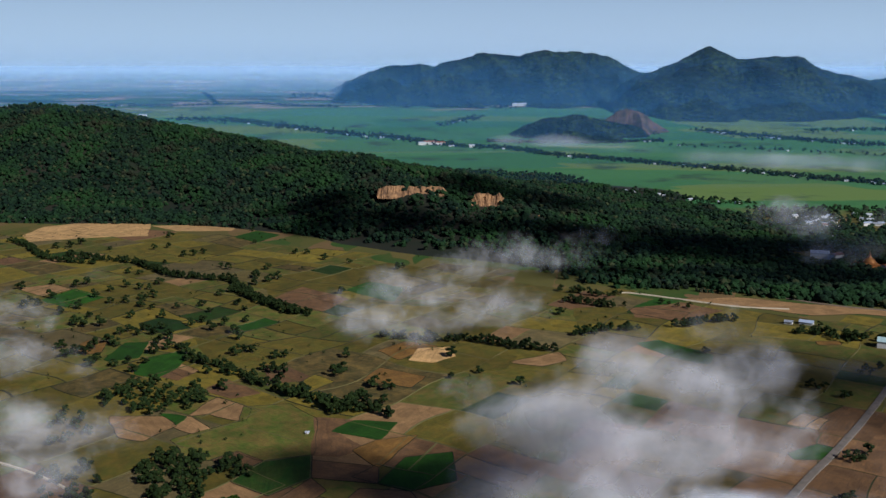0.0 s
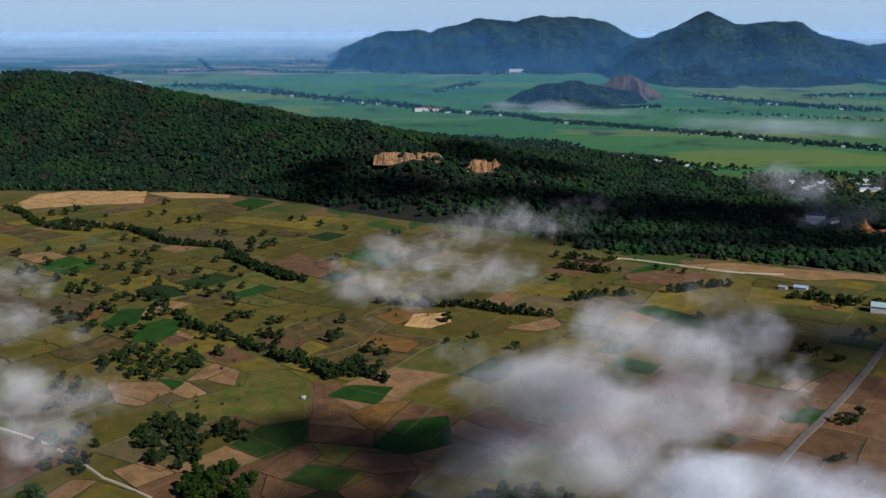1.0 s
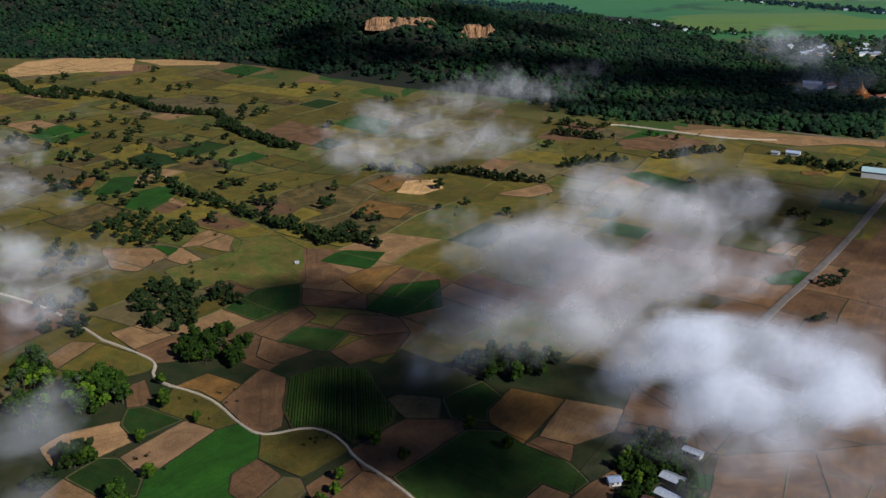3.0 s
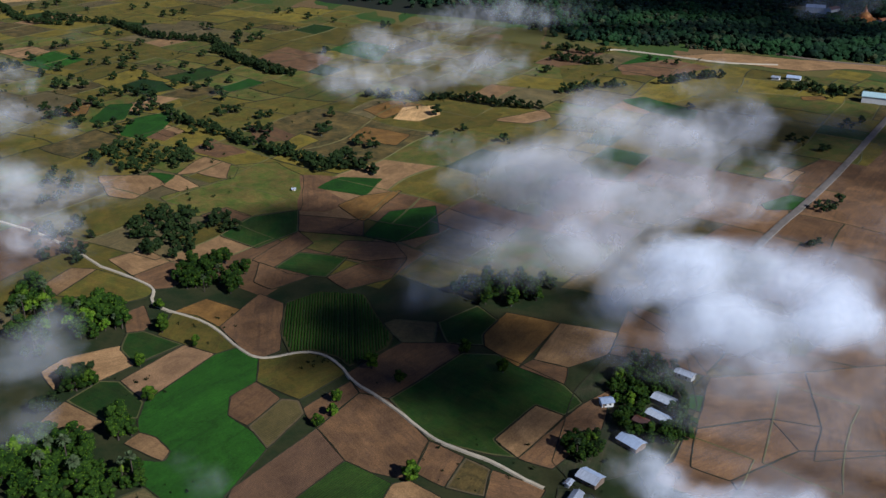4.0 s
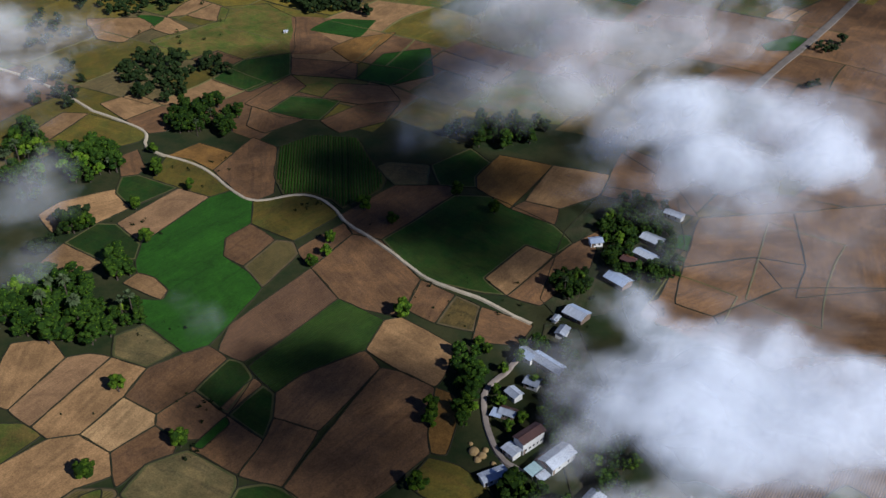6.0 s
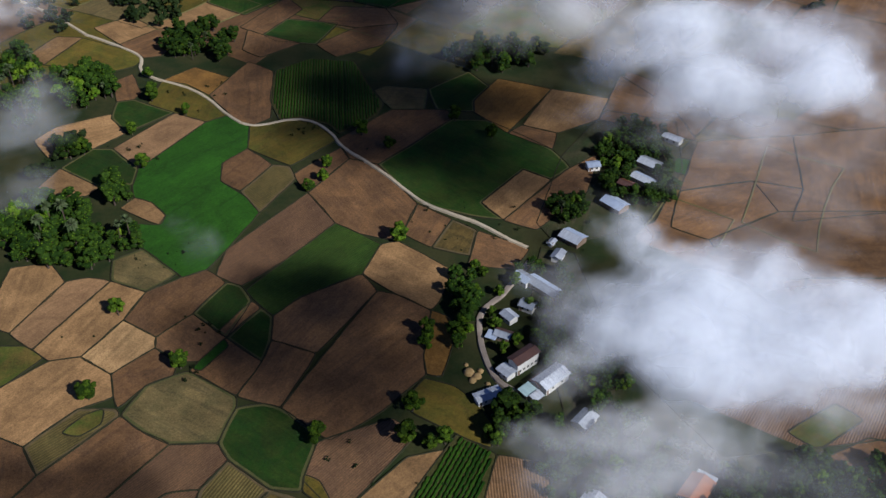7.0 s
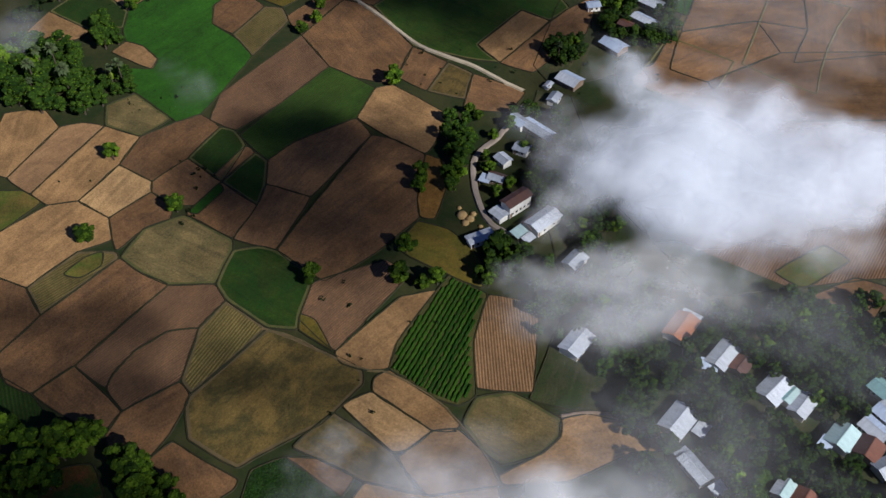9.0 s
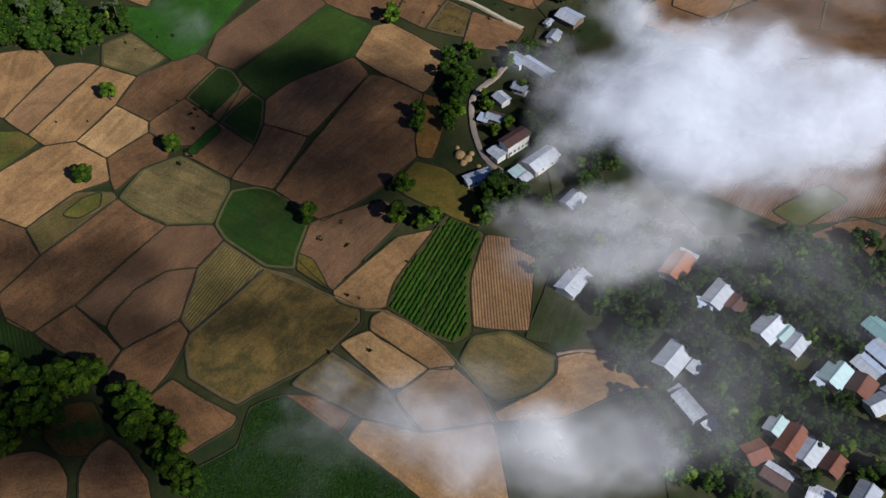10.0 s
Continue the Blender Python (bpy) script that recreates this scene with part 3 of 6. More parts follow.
def grove(corners, count, size=1.0, palms=0.12):
    """Trees crowded in the rounded patch between four corners (left, far, right, near)."""
    (ax, ay), (bx, by), (cx, cy), (dx, dy) = corners
    near = (by + dy) / 2 < 480
    crowns = (GROVE_CROWNS + PALM_CROWNS[:2] + [PALM_TRUNK] + TRUNKS[:1]) if near else FAR_CROWNS
    places = []
    for i in range(count):
        r, a = math.sqrt((i + 0.5) / count), i * 2.39996 + pick.uniform(-0.3, 0.3)
        u, w = r * math.cos(a), r * math.sin(a)
        x, y = (ax + cx) / 2 + u * (cx - ax) / 2 + w * (bx - dx) / 2, (by + dy) / 2 + w * (by - dy) / 2
        if beside_house(x, y):
            continue
        s, turn, roll = size * pick.uniform(0.8, 1.6), pick.uniform(0, 6.28), pick.random()
        if not near:
            places.append((x, y, 0, s, turn))
        elif roll < palms:
            places += [(x, y, 0, s, turn, 6 + i % 2), (x, y, 0, s, turn, 8)]
        else:
            places += [(x, y, 0, s, turn, 4 + i % 2 if roll < palms + 0.06 else i % 4), (x, y, 0, s, turn, 9)]
    joined("grove", crowns, places, "crowded grove of leafy trees" + (" and sugar palms" if near and palms else " on the plain"), "grove")


def hedgerow(line, gap):
    places = []
    for (ax, ay), (bx, by) in zip(line, line[1:]):
        n = max(1, int(math.hypot(bx - ax, by - ay) / gap))
        for i in range(n):
            if n > 3 and pick.random() < 0.12:
                continue
            t = (i + pick.random()) / n
            places.append((ax + (bx - ax) * t + pick.gauss(0, 2.2), ay + (by - ay) * t + pick.gauss(0, 2.2), 0, pick.uniform(0.6, 1.45), pick.uniform(0, 6.28)))
    joined("hedgerow", FAR_CROWNS, places, "dark bushy hedgerow of trees between the fields", "hedgerow")


FOREST_CROWNS = [crown_mesh("forest_crown", 90 + i, 5.4, 7.6, 0.0, 3, 5, False, LEAF_FAR) for i in range(6)]


def forest():
    """The woods on the hill and on the flat land at its end, in stretches."""
    rng = np.random.RandomState(4)
    edge_u = [-0.70, -0.461, -0.30, -0.20, -0.10, -0.014, 0.04, 0.127, 0.19, 0.27, 0.36, 0.46, 0.6]
    edge_near = [1500, 1478, 1462, 1420, 1300, 1225, 1220, 1060, 1015, 1000, 965, 930, 900]
    edge_far = [2150, 2080, 2060, 2000, 1900, 2350, 2250, 2150, 1800, 1650, 1400, 1380, 1350]
    for k in range(7):
        u0, u1 = -0.50 + k * 0.14, -0.50 + (k + 1) * 0.14
        places = []
        for i in range(3400):
            u = rng.uniform(u0, u1)
            near, far = np.interp(u, edge_u, edge_near), np.interp(u, edge_u, edge_far)
            y = near + (far - near) * rng.rand() ** 0.85
            x = u * y
            z = float(hill_z(x, y))
            if noise.noise(Vector((x * 0.012, y * 0.012, 2.0))) > 0.42 and rng.rand() < 0.35:
                continue
            if in_clearing(x, y):
                continue
            big = 1 + 0.35 * noise.noise(Vector((x * 0.03, y * 0.03, 5.0)))
            places.append((x, y, z + float(plain_z(y)) - 0.8, big * rng.uniform(0.55, 1.4), rng.uniform(0, 6.28)))
        joined("forest", FOREST_CROWNS, places, "dense dark-green forest on the hill and its foot", "forest")


CLEARINGS = []


def in_clearing(x, y):
    return any((x - a) ** 2 / (r * r) + (y - b) ** 2 / (s * s) < 1 for a, b, r, s in CLEARINGS)

# ---- fields ----
def rounded(points, times=2):
    """The outline with its corners cut to soft curves."""
    p = [Vector(q).to_2d() for q in points]
    for _ in range(times):
        q = []
        for a, b in zip(p, p[1:] + p[:1]):
            cut = min(0.2, 0.9 / max((b - a).length, 0.1)) if _ == 0 else 0.25
            q += [a.lerp(b, cut), a.lerp(b, 1 - cut)]
        p = q
    return p


def offset(points, d):
    """The outline moved inwards by d (outwards if negative)."""
    area = sum(a.x * b.y - a.y * b.x for a, b in zip(points, points[1:] + points[:1]))
    s, out = (1 if area > 0 else -1), []
    for a, b, c in zip(points[-1:] + points[:-1], points, points[1:] + points[:1]):
        n = Vector((0, 0))
        for e in (b - a, c - b):
            if e.length > 1e-6:
                n += Vector((-e.y, e.x)) / e.length
        out.append(b + n.normalized() * d * s if n.length > 1e-6 else b.copy())
    return out


def band(name, points, sections, material, parent, closed=True):
    """A strip along a line: sections are (offset, height) across it."""
    rings = [[(q.x, q.y, h) for q in (offset(points, d) if closed else beside(points, d))] for d, h in sections]
    n = len(points)
    v = [q for r in rings for q in r]
    f = []
    for k in range(len(rings) - 1):
        for i in range(n if closed else n - 1):
            j = (i + 1) % n
            f.append((k * n + i, k * n + j, (k + 1) * n + j, (k + 1) * n + i))
    return mesh_object(name, v, f, material, parent)


def beside(points, d):
    out = []
    for i, b in enumerate(points):
        a, c = points[max(i - 1, 0)], points[min(i + 1, len(points) - 1)]
        e = (c - a).normalized()
        out.append(b + Vector((-e.y, e.x)) * d)
    return out


FIELD_WORDS = {"brown": "freshly ploughed brown field", "rowbrown": "brown field ridged in fine rows", "tan": "dry tan harvested field", "rowtan": "pale tan field ridged in rows",
               "pale": "bleached pale field with dark patches", "fallow": "grey-green fallow field", "ochre": "orange-brown bare field", "sand": "bare pale sandy clearing",
               "olive": "olive dry grass field", "olive2": "dark olive grassy fallow field", "rowolive": "sparse olive crop field in rows", "yellow": "yellow ripening field",
               "grass": "rough green grass patch", "green": "bright green young paddy field", "dkgreen": "dark green low crop field", "rowgreen": "green crop field in thin rows",
               "croprows": "field of thick dark-green crop rows", "garden": "shady trodden village ground with weeds", "leafy": "leafy dark-green vegetable field", "redgreen": "weedy green field with red soil showing"}
laid = []
HEADLAND = {"olive2": DRY_EDGE, "rowolive": DRY_EDGE, "fallow": GRASS_EDGE, "dkgreen": GRASS_EDGE}


def inside(x, y, pts):
    hit = False
    for a, b in zip(pts, pts[1:] + pts[:1]):
        if (a.y > y) != (b.y > y) and x < (b.x - a.x) * (y - a.y) / (b.y - a.y) + a.x:
            hit = not hit
    return hit


def uneven(points, step, wander, seed):
    """The outline cut into short steps that wander a little, as ploughed edges do."""
    out = []
    for a, b in zip(points, points[1:] + points[:1]):
        n = max(1, int((b - a).length / step))
        for i in range(n):
            p = a.lerp(b, i / n)
            s = Vector((p.x / step * 0.45, p.y / step * 0.45, seed * 3.7))
            out.append(p + Vector((noise.noise(s), noise.noise(s + Vector((31, 7, 0))))) * wander * 1.6)
    return out


def field(kind, corners, turn=0, up=0.0):
    """One parcel with its grass bund; turn: the way its rows run, in degrees."""
    pts = rounded(corners)
    mid = sum(pts, Vector((0, 0))) / len(pts)
    if not turn:
        a, b = max(zip(corners, corners[1:] + corners[:1]), key=lambda e: math.dist(e[0], e[1]))
        turn = math.degrees(math.atan2(b[1] - a[1], b[0] - a[0]))
    back = Matrix.Rotation(-radians(turn), 2)
    far = mid.y > 560
    pts = uneven(offset([back @ (p - mid) for p in pts], -0.15 if not far else -1.5), 3.0 if not far else 9.0, 0.22 if not far else 1.8, len(laid))
    lift = 0.10 + 0.006 * (len(laid) % 40) + up
    laid.append(kind)
    body = offset(pts, 0.3)
    n = len(body)
    v = [(p.x, p.y, lift) for p in body] + [(p.x, p.y, -0.2) for p in offset(body, -0.15)]
    f = [tuple(range(n))] + [((i + 1) % n, i, n + i, n + (i + 1) % n) for i in range(n)]
    soil = mesh_object("field", v, f, SOIL[kind])
    soil.matrix_basis = pose(mid.x, mid.y, 0, 0, 0, turn)
    if not (far and kind in ("olive", "green", "sand", "brown")):
        band("bund", pts, [(-0.36, -0.1), (-0.14, 0.28 + lift * 0.5), (0.06, 0.30 + lift * 0.5), (0.26, lift - 0.05)], BUND, soil)
    if not far and kind in HEADLAND:
        band("headland", offset(pts, 0.3), [(0.0, lift + 0.004), (0.4, lift + 0.008), (0.85, lift + 0.006)], HEADLAND[kind], soil, True)
    if kind == "croprows":
        crop_rows(body, lift, 1.4, soil)
    if kind == "leafy" and not far:
        leafy_plants(body, lift, soil)
    return tagged(soil, FIELD_WORDS[kind] + (" beside its grassy bund" if not far else " out on the plain"), "field", kind="structure")


def crop_rows(outline, lift, gap, parent):
    """Thick rows of plants, cut off at the edge of the parcel."""
    xs, ys = [p.x for p in outline], [p.y for p in outline]
    v, f = [], []
    rng = random.Random(3)
    y = min(ys) + 0.8
    while y < max(ys) - 0.5:
        x, run = min(xs), []
        while x < max(xs) + 1:
            if inside(x, y, outline) and inside(x, y + 0.9, outline) and inside(x, y - 0.9, outline):
                run.append(x)
            elif run:
                if len(run) > 2:
                    add_row(v, f, run, y, lift, gap, rng)
                run = []
            x += 0.8
        y += gap
    return mesh_object("crop_rows", v, f, CROP, parent, "thick green crop rows")


def add_row(v, f, run, y, lift, gap, rng):
    n0 = len(v)
    for x in run:
        w, h, s = gap * rng.uniform(0.20, 0.36), rng.uniform(0.35, 0.7), rng.uniform(-0.12, 0.12)
        v += [(x, y - w + s, lift), (x, y - w * 0.55 + s, lift + h * 0.8), (x, y + w * 0.5 + s, lift + h), (x, y + w + s, lift)]
    for i in range(len(run) - 1):
        for k in range(3):
            a = n0 + i * 4 + k
            f.append((a, a + 4, a + 5, a + 1))


def leafy_plants(outline, lift, parent):
    rng = random.Random(8)
    xs, ys = [p.x for p in outline], [p.y for p in outline]
    v, f = [], []
    for i in range(15000):
        x, y = rng.uniform(min(xs), max(xs)), rng.uniform(min(ys), max(ys))
        if not inside(x, y, outline):
            continue
        r, h, a = rng.uniform(0.09, 0.26), rng.uniform(0.15, 0.5), rng.uniform(0, 3)
        n0 = len(v)
        v += [(x + r * math.cos(a + k * 1.2566), y + r * math.sin(a + k * 1.2566), lift + h * rng.uniform(0.2, 0.8)) for k in range(5)] + [(x, y, lift + h)]
        f += [(n0 + k, n0 + (k + 1) % 5, n0 + 5) for k in range(5)]
    return mesh_object("leafy_plants", v, f, CROP, parent, "low broad-leaved plants")


def road(name, line, width, label, category, material=None, lift=0.75):
    """A dirt track with rounded shoulders along a smoothed line."""
    p = [Vector(q) for q in line]
    for _ in range(2):
        q = [p[0]]
        for a, b in zip(p, p[1:]):
            q += [a.lerp(b, 0.25), a.lerp(b, 0.75)]
        p = q + [p[-1]]
    rng = random.Random(len(line))
    p = [q + Vector((rng.uniform(-0.12, 0.12), rng.uniform(-0.12, 0.12))) for q in p]
    h = width / 2
    ob = band(name, p, [(-h - 0.35, -0.1), (-h, lift - 0.08), (-h * 0.4, lift), (h * 0.4, lift), (h, lift - 0.08), (h + 0.35, -0.1)], material or TRACK, None, False)
    return tagged(ob, label, category, kind="structure")


# ---- houses ----
def box_bm(x0, x1, y0, y1, z0, z1, bm=None):
    bm = bm or bmesh.new()
    v = [bm.verts.new(p) for p in ((x0, y0, z0), (x1, y0, z0), (x1, y1, z0), (x0, y1, z0), (x0, y0, z1), (x1, y0, z1), (x1, y1, z1), (x0, y1, z1))]
    for q in ((3, 2, 1, 0), (4, 5, 6, 7), (0, 1, 5, 4), (1, 2, 6, 5), (2, 3, 7, 6), (3, 0, 4, 7)):
        bm.faces.new([v[i] for i in q])
    return bm


def slope_bm(x0, x1, ya, za, yb, zb, thick=0.09, steps=0):
    """One roof slope as a thin ribbed sheet from the ridge (ya, za) to the eave (yb, zb)."""
    bm = bmesh.new()
    n = max(2, int((x1 - x0) / 0.45))
    top, low = [], []
    for i in range(n + 1):
        x, r = x0 + (x1 - x0) * i / n, 0.03 * (i % 2)
        top.append((bm.verts.new((x, ya, za + r)), bm.verts.new((x, yb, zb + r))))
        low.append((bm.verts.new((x, ya, za - thick)), bm.verts.new((x, yb, zb - thick))))
    for i in range(n):
        bm.faces.new((top[i][0], top[i][1], top[i + 1][1], top[i + 1][0]))
        bm.faces.new((low[i][0], low[i + 1][0], low[i + 1][1], low[i][1]))
        bm.faces.new((top[i][1], low[i][1], low[i + 1][1], top[i + 1][1]))
        bm.faces.new((top[i][0], top[i + 1][0], low[i + 1][0], low[i][0]))
    for i in (0, n):
        q = (top[i][0], low[i][0], low[i][1], top[i][1])
        bm.faces.new(q if i == 0 else q[::-1])
    return bm


ROOF_WORDS = {"white": "white sheet-metal", "grey": "dull grey sheet-metal", "blue": "pale blue sheet-metal", "teal": "teal sheet-metal", "mint": "pale mint sheet-metal",
              "rust": "rust-brown sheet-metal", "maroon": "dark maroon tiled", "orange": "orange tiled"}


def house(x, y, turn, long, wide, roof="white", other="", high=2.6, pitch=0.35, walls="white", windows=2, words="village house", base=0.0):
    """A gabled house: walls, two roof slopes (perhaps of two colours), ridge cap, door and windows on both long sides."""
    root = new("house")
    root.matrix_basis = pose(x, y, base, 0, 0, turn)
    HOMES.append((x - 0.8, y - 1.6, max(long, wide) * 0.46 + 2.4))
    l, w, top = long / 2, wide / 2, high + wide / 2 * pitch
    bm = box_bm(-l, l, -w, w, -0.3, high)
    for s in (-l, l):
        a, b, c = (bm.verts.new(p) for p in ((s, -w, high), (s, w, high), (s, 0, top - 0.05)))
        bm.faces.new((a, b, c) if s > 0 else (b, a, c))
    part("wall", bm, WALL if walls == "white" else MUD_WALL, root)
    drop = 0.55 * pitch
    for side, paint in ((-1, roof), (1, other or roof)):
        part("roof_slope", slope_bm(-l - 0.45, l + 0.45, 0.02 * side, top + 0.06, side * (w + 0.55), high - drop + 0.06), ROOF[paint], root, ROOF_WORDS[paint] + " roof slope")
    part("ridge_cap", box_bm(-l - 0.45, l + 0.45, -0.16, 0.16, top + 0.02, top + 0.12), ROOF[roof], root)
    for side in (-1, 1):
        for i in range(windows):
            cx = -l + long * (i + 0.75) / (windows + 0.5)
            win = part("window", box_bm(cx - 0.5, cx + 0.5, side * w - 0.04, side * w + 0.04, 0.95, 2.0), WALL, root)
            part("pane", box_bm(cx - 0.42, cx + 0.42, side * (w + 0.02) - 0.03, side * (w + 0.02) + 0.03, 1.02, 1.92), GLASS, win, "dark window pane")
        part("door", box_bm(-l + 0.25, -l + 1.1, side * w - 0.05, side * w + 0.05, 0, 2.0), MUD_WALL, root, "brown wooden door")
    return tagged(root, f"{words} under a {ROOF_WORDS[roof]} roof", "house", "village houses")


def shed(x, y, turn, long, wide, roof="white", high=2.4, fall=0.5, words="lean-to shed"):
    """A low shed under one sloping sheet on posts, with a back wall."""
    root = new("shed")
    root.matrix_basis = pose(x, y, 0, 0, 0, turn)
    HOMES.append((x - 0.5, y - 1.2, long * 0.45 + 1.8))
    l, w = long / 2, wide / 2
    part("wall", box_bm(-l, l, w - 0.15, w, -0.2, high), MUD_WALL, root)
    for sx in (-l + 0.1, l - 0.1):
        part("post", box_bm(sx - 0.08, sx + 0.08, -w, -w + 0.16, -0.2, high - fall), BARK, root)
    part("roof_slope", slope_bm(-l - 0.3, l + 0.3, w + 0.3, high + 0.05, -w - 0.3, high - fall + 0.05), ROOF[roof], root)
    return tagged(root, f"{words} under a {ROOF_WORDS[roof]} roof", "shed", "village sheds")

# ---- clouds ----
def cloud(puffs, label, material=None, cell=5.0, layers=0, seed=0, lean=None):
    """A low cloud as a stack of thin vapour sheets, turned to face the camera unless lean gives degrees (90: lying
    flat).
    puffs: x, y, z, half length, half depth, half height, density."""
    P = np.array(puffs, float)
    mid = P[:, :3].mean(0)
    # no lean given: tilt and spin the sheets towards the camera's place
    if lean is None:
        lean = math.degrees(math.atan2(205 - mid[2], math.hypot(mid[0], mid[1])))
        spin = math.atan2(-mid[0], mid[1])
    else:
        spin = 0.0
    c, q = math.cos(radians(lean)), math.sin(radians(lean))
    e1 = np.array([math.cos(spin), math.sin(spin), 0])
    e3 = np.array([math.sin(spin) * c, -math.cos(spin) * c, q])
    e2 = np.cross(e3, e1)
    reach = [np.sqrt(((P[:, 3:6] * e) ** 2).sum(1)) * 1.5 for e in (e1, e2, e3)]
    along = [(P[:, :3] - mid) @ e for e in (e1, e2, e3)]
    lo, hi = [(u - r).min() for u, r in zip(along, reach)], [(u + r).max() for u, r in zip(along, reach)]
    layers = layers or int(np.clip((hi[2] - lo[2]) / (0.34 * np.median(reach[2])), 6, 18))
    nx, ny = int((hi[0] - lo[0]) / cell) + 2, int((hi[1] - lo[1]) / cell) + 2
    A, B = np.meshgrid(np.linspace(lo[0], hi[0], nx), np.linspace(lo[1], hi[1], ny))
    V, F, D, count = [], [], [], 0
    for i in range(layers):
        w = lo[2] + (hi[2] - lo[2]) * (i + 0.5) / layers
        at = mid + A[..., None] * e1 + B[..., None] * e2 + w * e3
        X, Y, Z = at[..., 0], at[..., 1], at[..., 2]
        size = 0.9 / max(P[:, 3].mean(), 8)
        wob = np.array([noise.fractal(Vector((a * size, b * size, h * size * 1.6 + seed)), 0.7, 2.1, 5) for a, b, h in at.reshape(-1, 3)]).reshape(X.shape)
        clear = np.ones_like(X)
        for px, py, pz, rx, ry, rz, k in puffs:
            r = np.sqrt(((X - px) / rx) ** 2 + ((Y - py) / ry) ** 2 + ((Z - pz) / rz) ** 2)
            r = r * 0.68 - 0.26 * wob
            clear *= 1 - 0.85 * k * np.clip(1 - r * r, 0, 1) ** 1.5
        dens = (1 - clear) * np.clip((Z - 1.0) / 6, 0, 1)
        edge = np.zeros_like(dens, bool)
        edge[0], edge[-1], edge[:, 0], edge[:, -1] = True, True, True, True
        dens[edge] = 0
        live = dens > 0
        at = at + (wob * (hi[2] - lo[2]) / layers * 0.3)[..., None] * e3
        quads = live[:-1, :-1] | live[1:, :-1] | live[:-1, 1:] | live[1:, 1:]
        idx = np.arange(nx * ny).reshape(ny, nx)
        f = np.stack([idx[:-1, :-1][quads], idx[:-1, 1:][quads], idx[1:, 1:][quads], idx[1:, :-1][quads]], 1)
        if not len(f):
            continue
        used, back = np.unique(f, return_inverse=True)
        V.append(at.reshape(-1, 3)[used])
        D.append(dens.ravel()[used])
        F += (back.reshape(-1, 4) + count).tolist()
        count += len(used)
    ob = mesh_object("cloud", np.concatenate(V), F, material or CLOUD, smooth=True)
    ob.data.attributes.new("cover", "FLOAT", "POINT").data.foreach_set("value", np.concatenate(D).astype(np.float32))
    return tagged(ob, label, "cloud", kind="stuff")


# ---- the place: roads ----
road("dirt_road", [(-277.9, 549.5), (-260, 540), (-237.9, 527.1), (-219.4, 513.1), (-200.5, 496.5), (-177.3, 473.2), (-180.3, 475.3), (-165.4, 465.7), (-144.9, 450.1), (-141.1, 442.8), (-140.2, 432), (-131.1, 422.6), (-112.2, 413), (-100.6, 402.8), (-88, 385.5), (-78.4, 375.2), (-70.5, 373.9), (-60.6, 378.2), (-52.9, 379.5), (-44.7, 376.2), (-35.9, 364.8), (-31.3, 354), (-19.3, 341.5), (-9.1, 329.3), (4.2, 310.1), (16.7, 301.9), (27.8, 295), (38.2, 284.4), (45.4, 278.9)], 1.25, "narrow pale dirt road winding between the fields", "road")
road("dirt_lane", [(46, 272), (34.5, 252), (28.4, 246), (25.2, 240.4), (25.1, 232.1), (25.7, 223.7), (27.4, 215.5), (29.8, 209.4), (33.0, 206.2), (36.5, 203)], 1.7, "dusty lane running into the village", "lane", LANE)
road("footpath", [(-39.2, 166.8), (-28.7, 163.4), (-18, 155.8), (-7.9, 150.9), (-0.5, 150.3), (13.3, 140.3), (19.3, 132.6), (25.6, 123.5), (29.7, 113.2)], 0.4, "narrow trodden path on a field bund", "path", DRY_EDGE, 0.55)
road("footpath", [(46.8, 134.4), (57, 136), (74, 129.8)], 0.7, "sandy path on a field edge", "path", VERGE, 0.6)
road("highway", [(186, 488), (213, 524), (225, 539), (250, 570), (297, 634), (366, 734), (453, 854)], 4.5, "straight grey road with dusty verges", "road", ASPHALT)
road("dirt_road", [(186, 994), (199, 996), (251, 961), (294, 931), (342, 923)], 3.5, "pale dirt road along the forest edge", "road")
road("dirt_road", [(300, 1036), (344, 980), (388, 938), (444, 914), (503, 885)], 3.5, "pale dirt road along the forest edge", "road", VERGE)
road("dirt_lane", [(114.8, 138.3), (124.5, 140), (141.3, 155.4)], 2.5, "dim lane between village gardens", "lane", VERGE)
road("dirt_lane", [(99.9, 99.2), (106.8, 93.1), (109.8, 88.6)], 2.5, "dim lane between village gardens", "lane", VERGE)

# ---- fields, from the near ground out to the plain ----
field("garden", [(44.5, 250.6), (52.3, 174.6), (38.5, 139.8), (73.9, 129.5), (70.8, 88.3), (129.8, 87.6), (159.6, 183.3), (94.9, 175.8), (70.7, 218.3), (62.5, 275.6), (50.3, 279.4)])
field("garden", [(65, 344), (90, 383), (120, 371), (115, 333), (96, 294), (57, 280), (50, 295)])
field("brown", [(101.8, 290.9), (110.4, 315.6), (142.1, 322.3), (146.5, 300), (114.8, 282.3)])
field("brown", [(110.4, 315.6), (125.9, 354.2), (169, 357.5), (161.1, 315.5), (142.1, 322.3)])
field("brown", [(161.1, 315.5), (169, 357.5), (220.1, 364.3), (200.4, 299.4), (149.6, 293.2)])
field("brown", [(114.8, 282.3), (146.5, 300), (194.2, 298.6), (180.4, 257.5), (119.5, 259.1)])
field("grass", [(116.7, 185.6), (134.9, 197), (141.3, 189.7), (124.1, 178.7)])
field("brown", [(122.8, 174.4), (140.6, 182.8), (150.9, 178.2), (139, 163.6)])
field("brown", [(85.2, 374.9), (125.9, 354.2), (121.5, 383.1), (101.7, 417.2)])
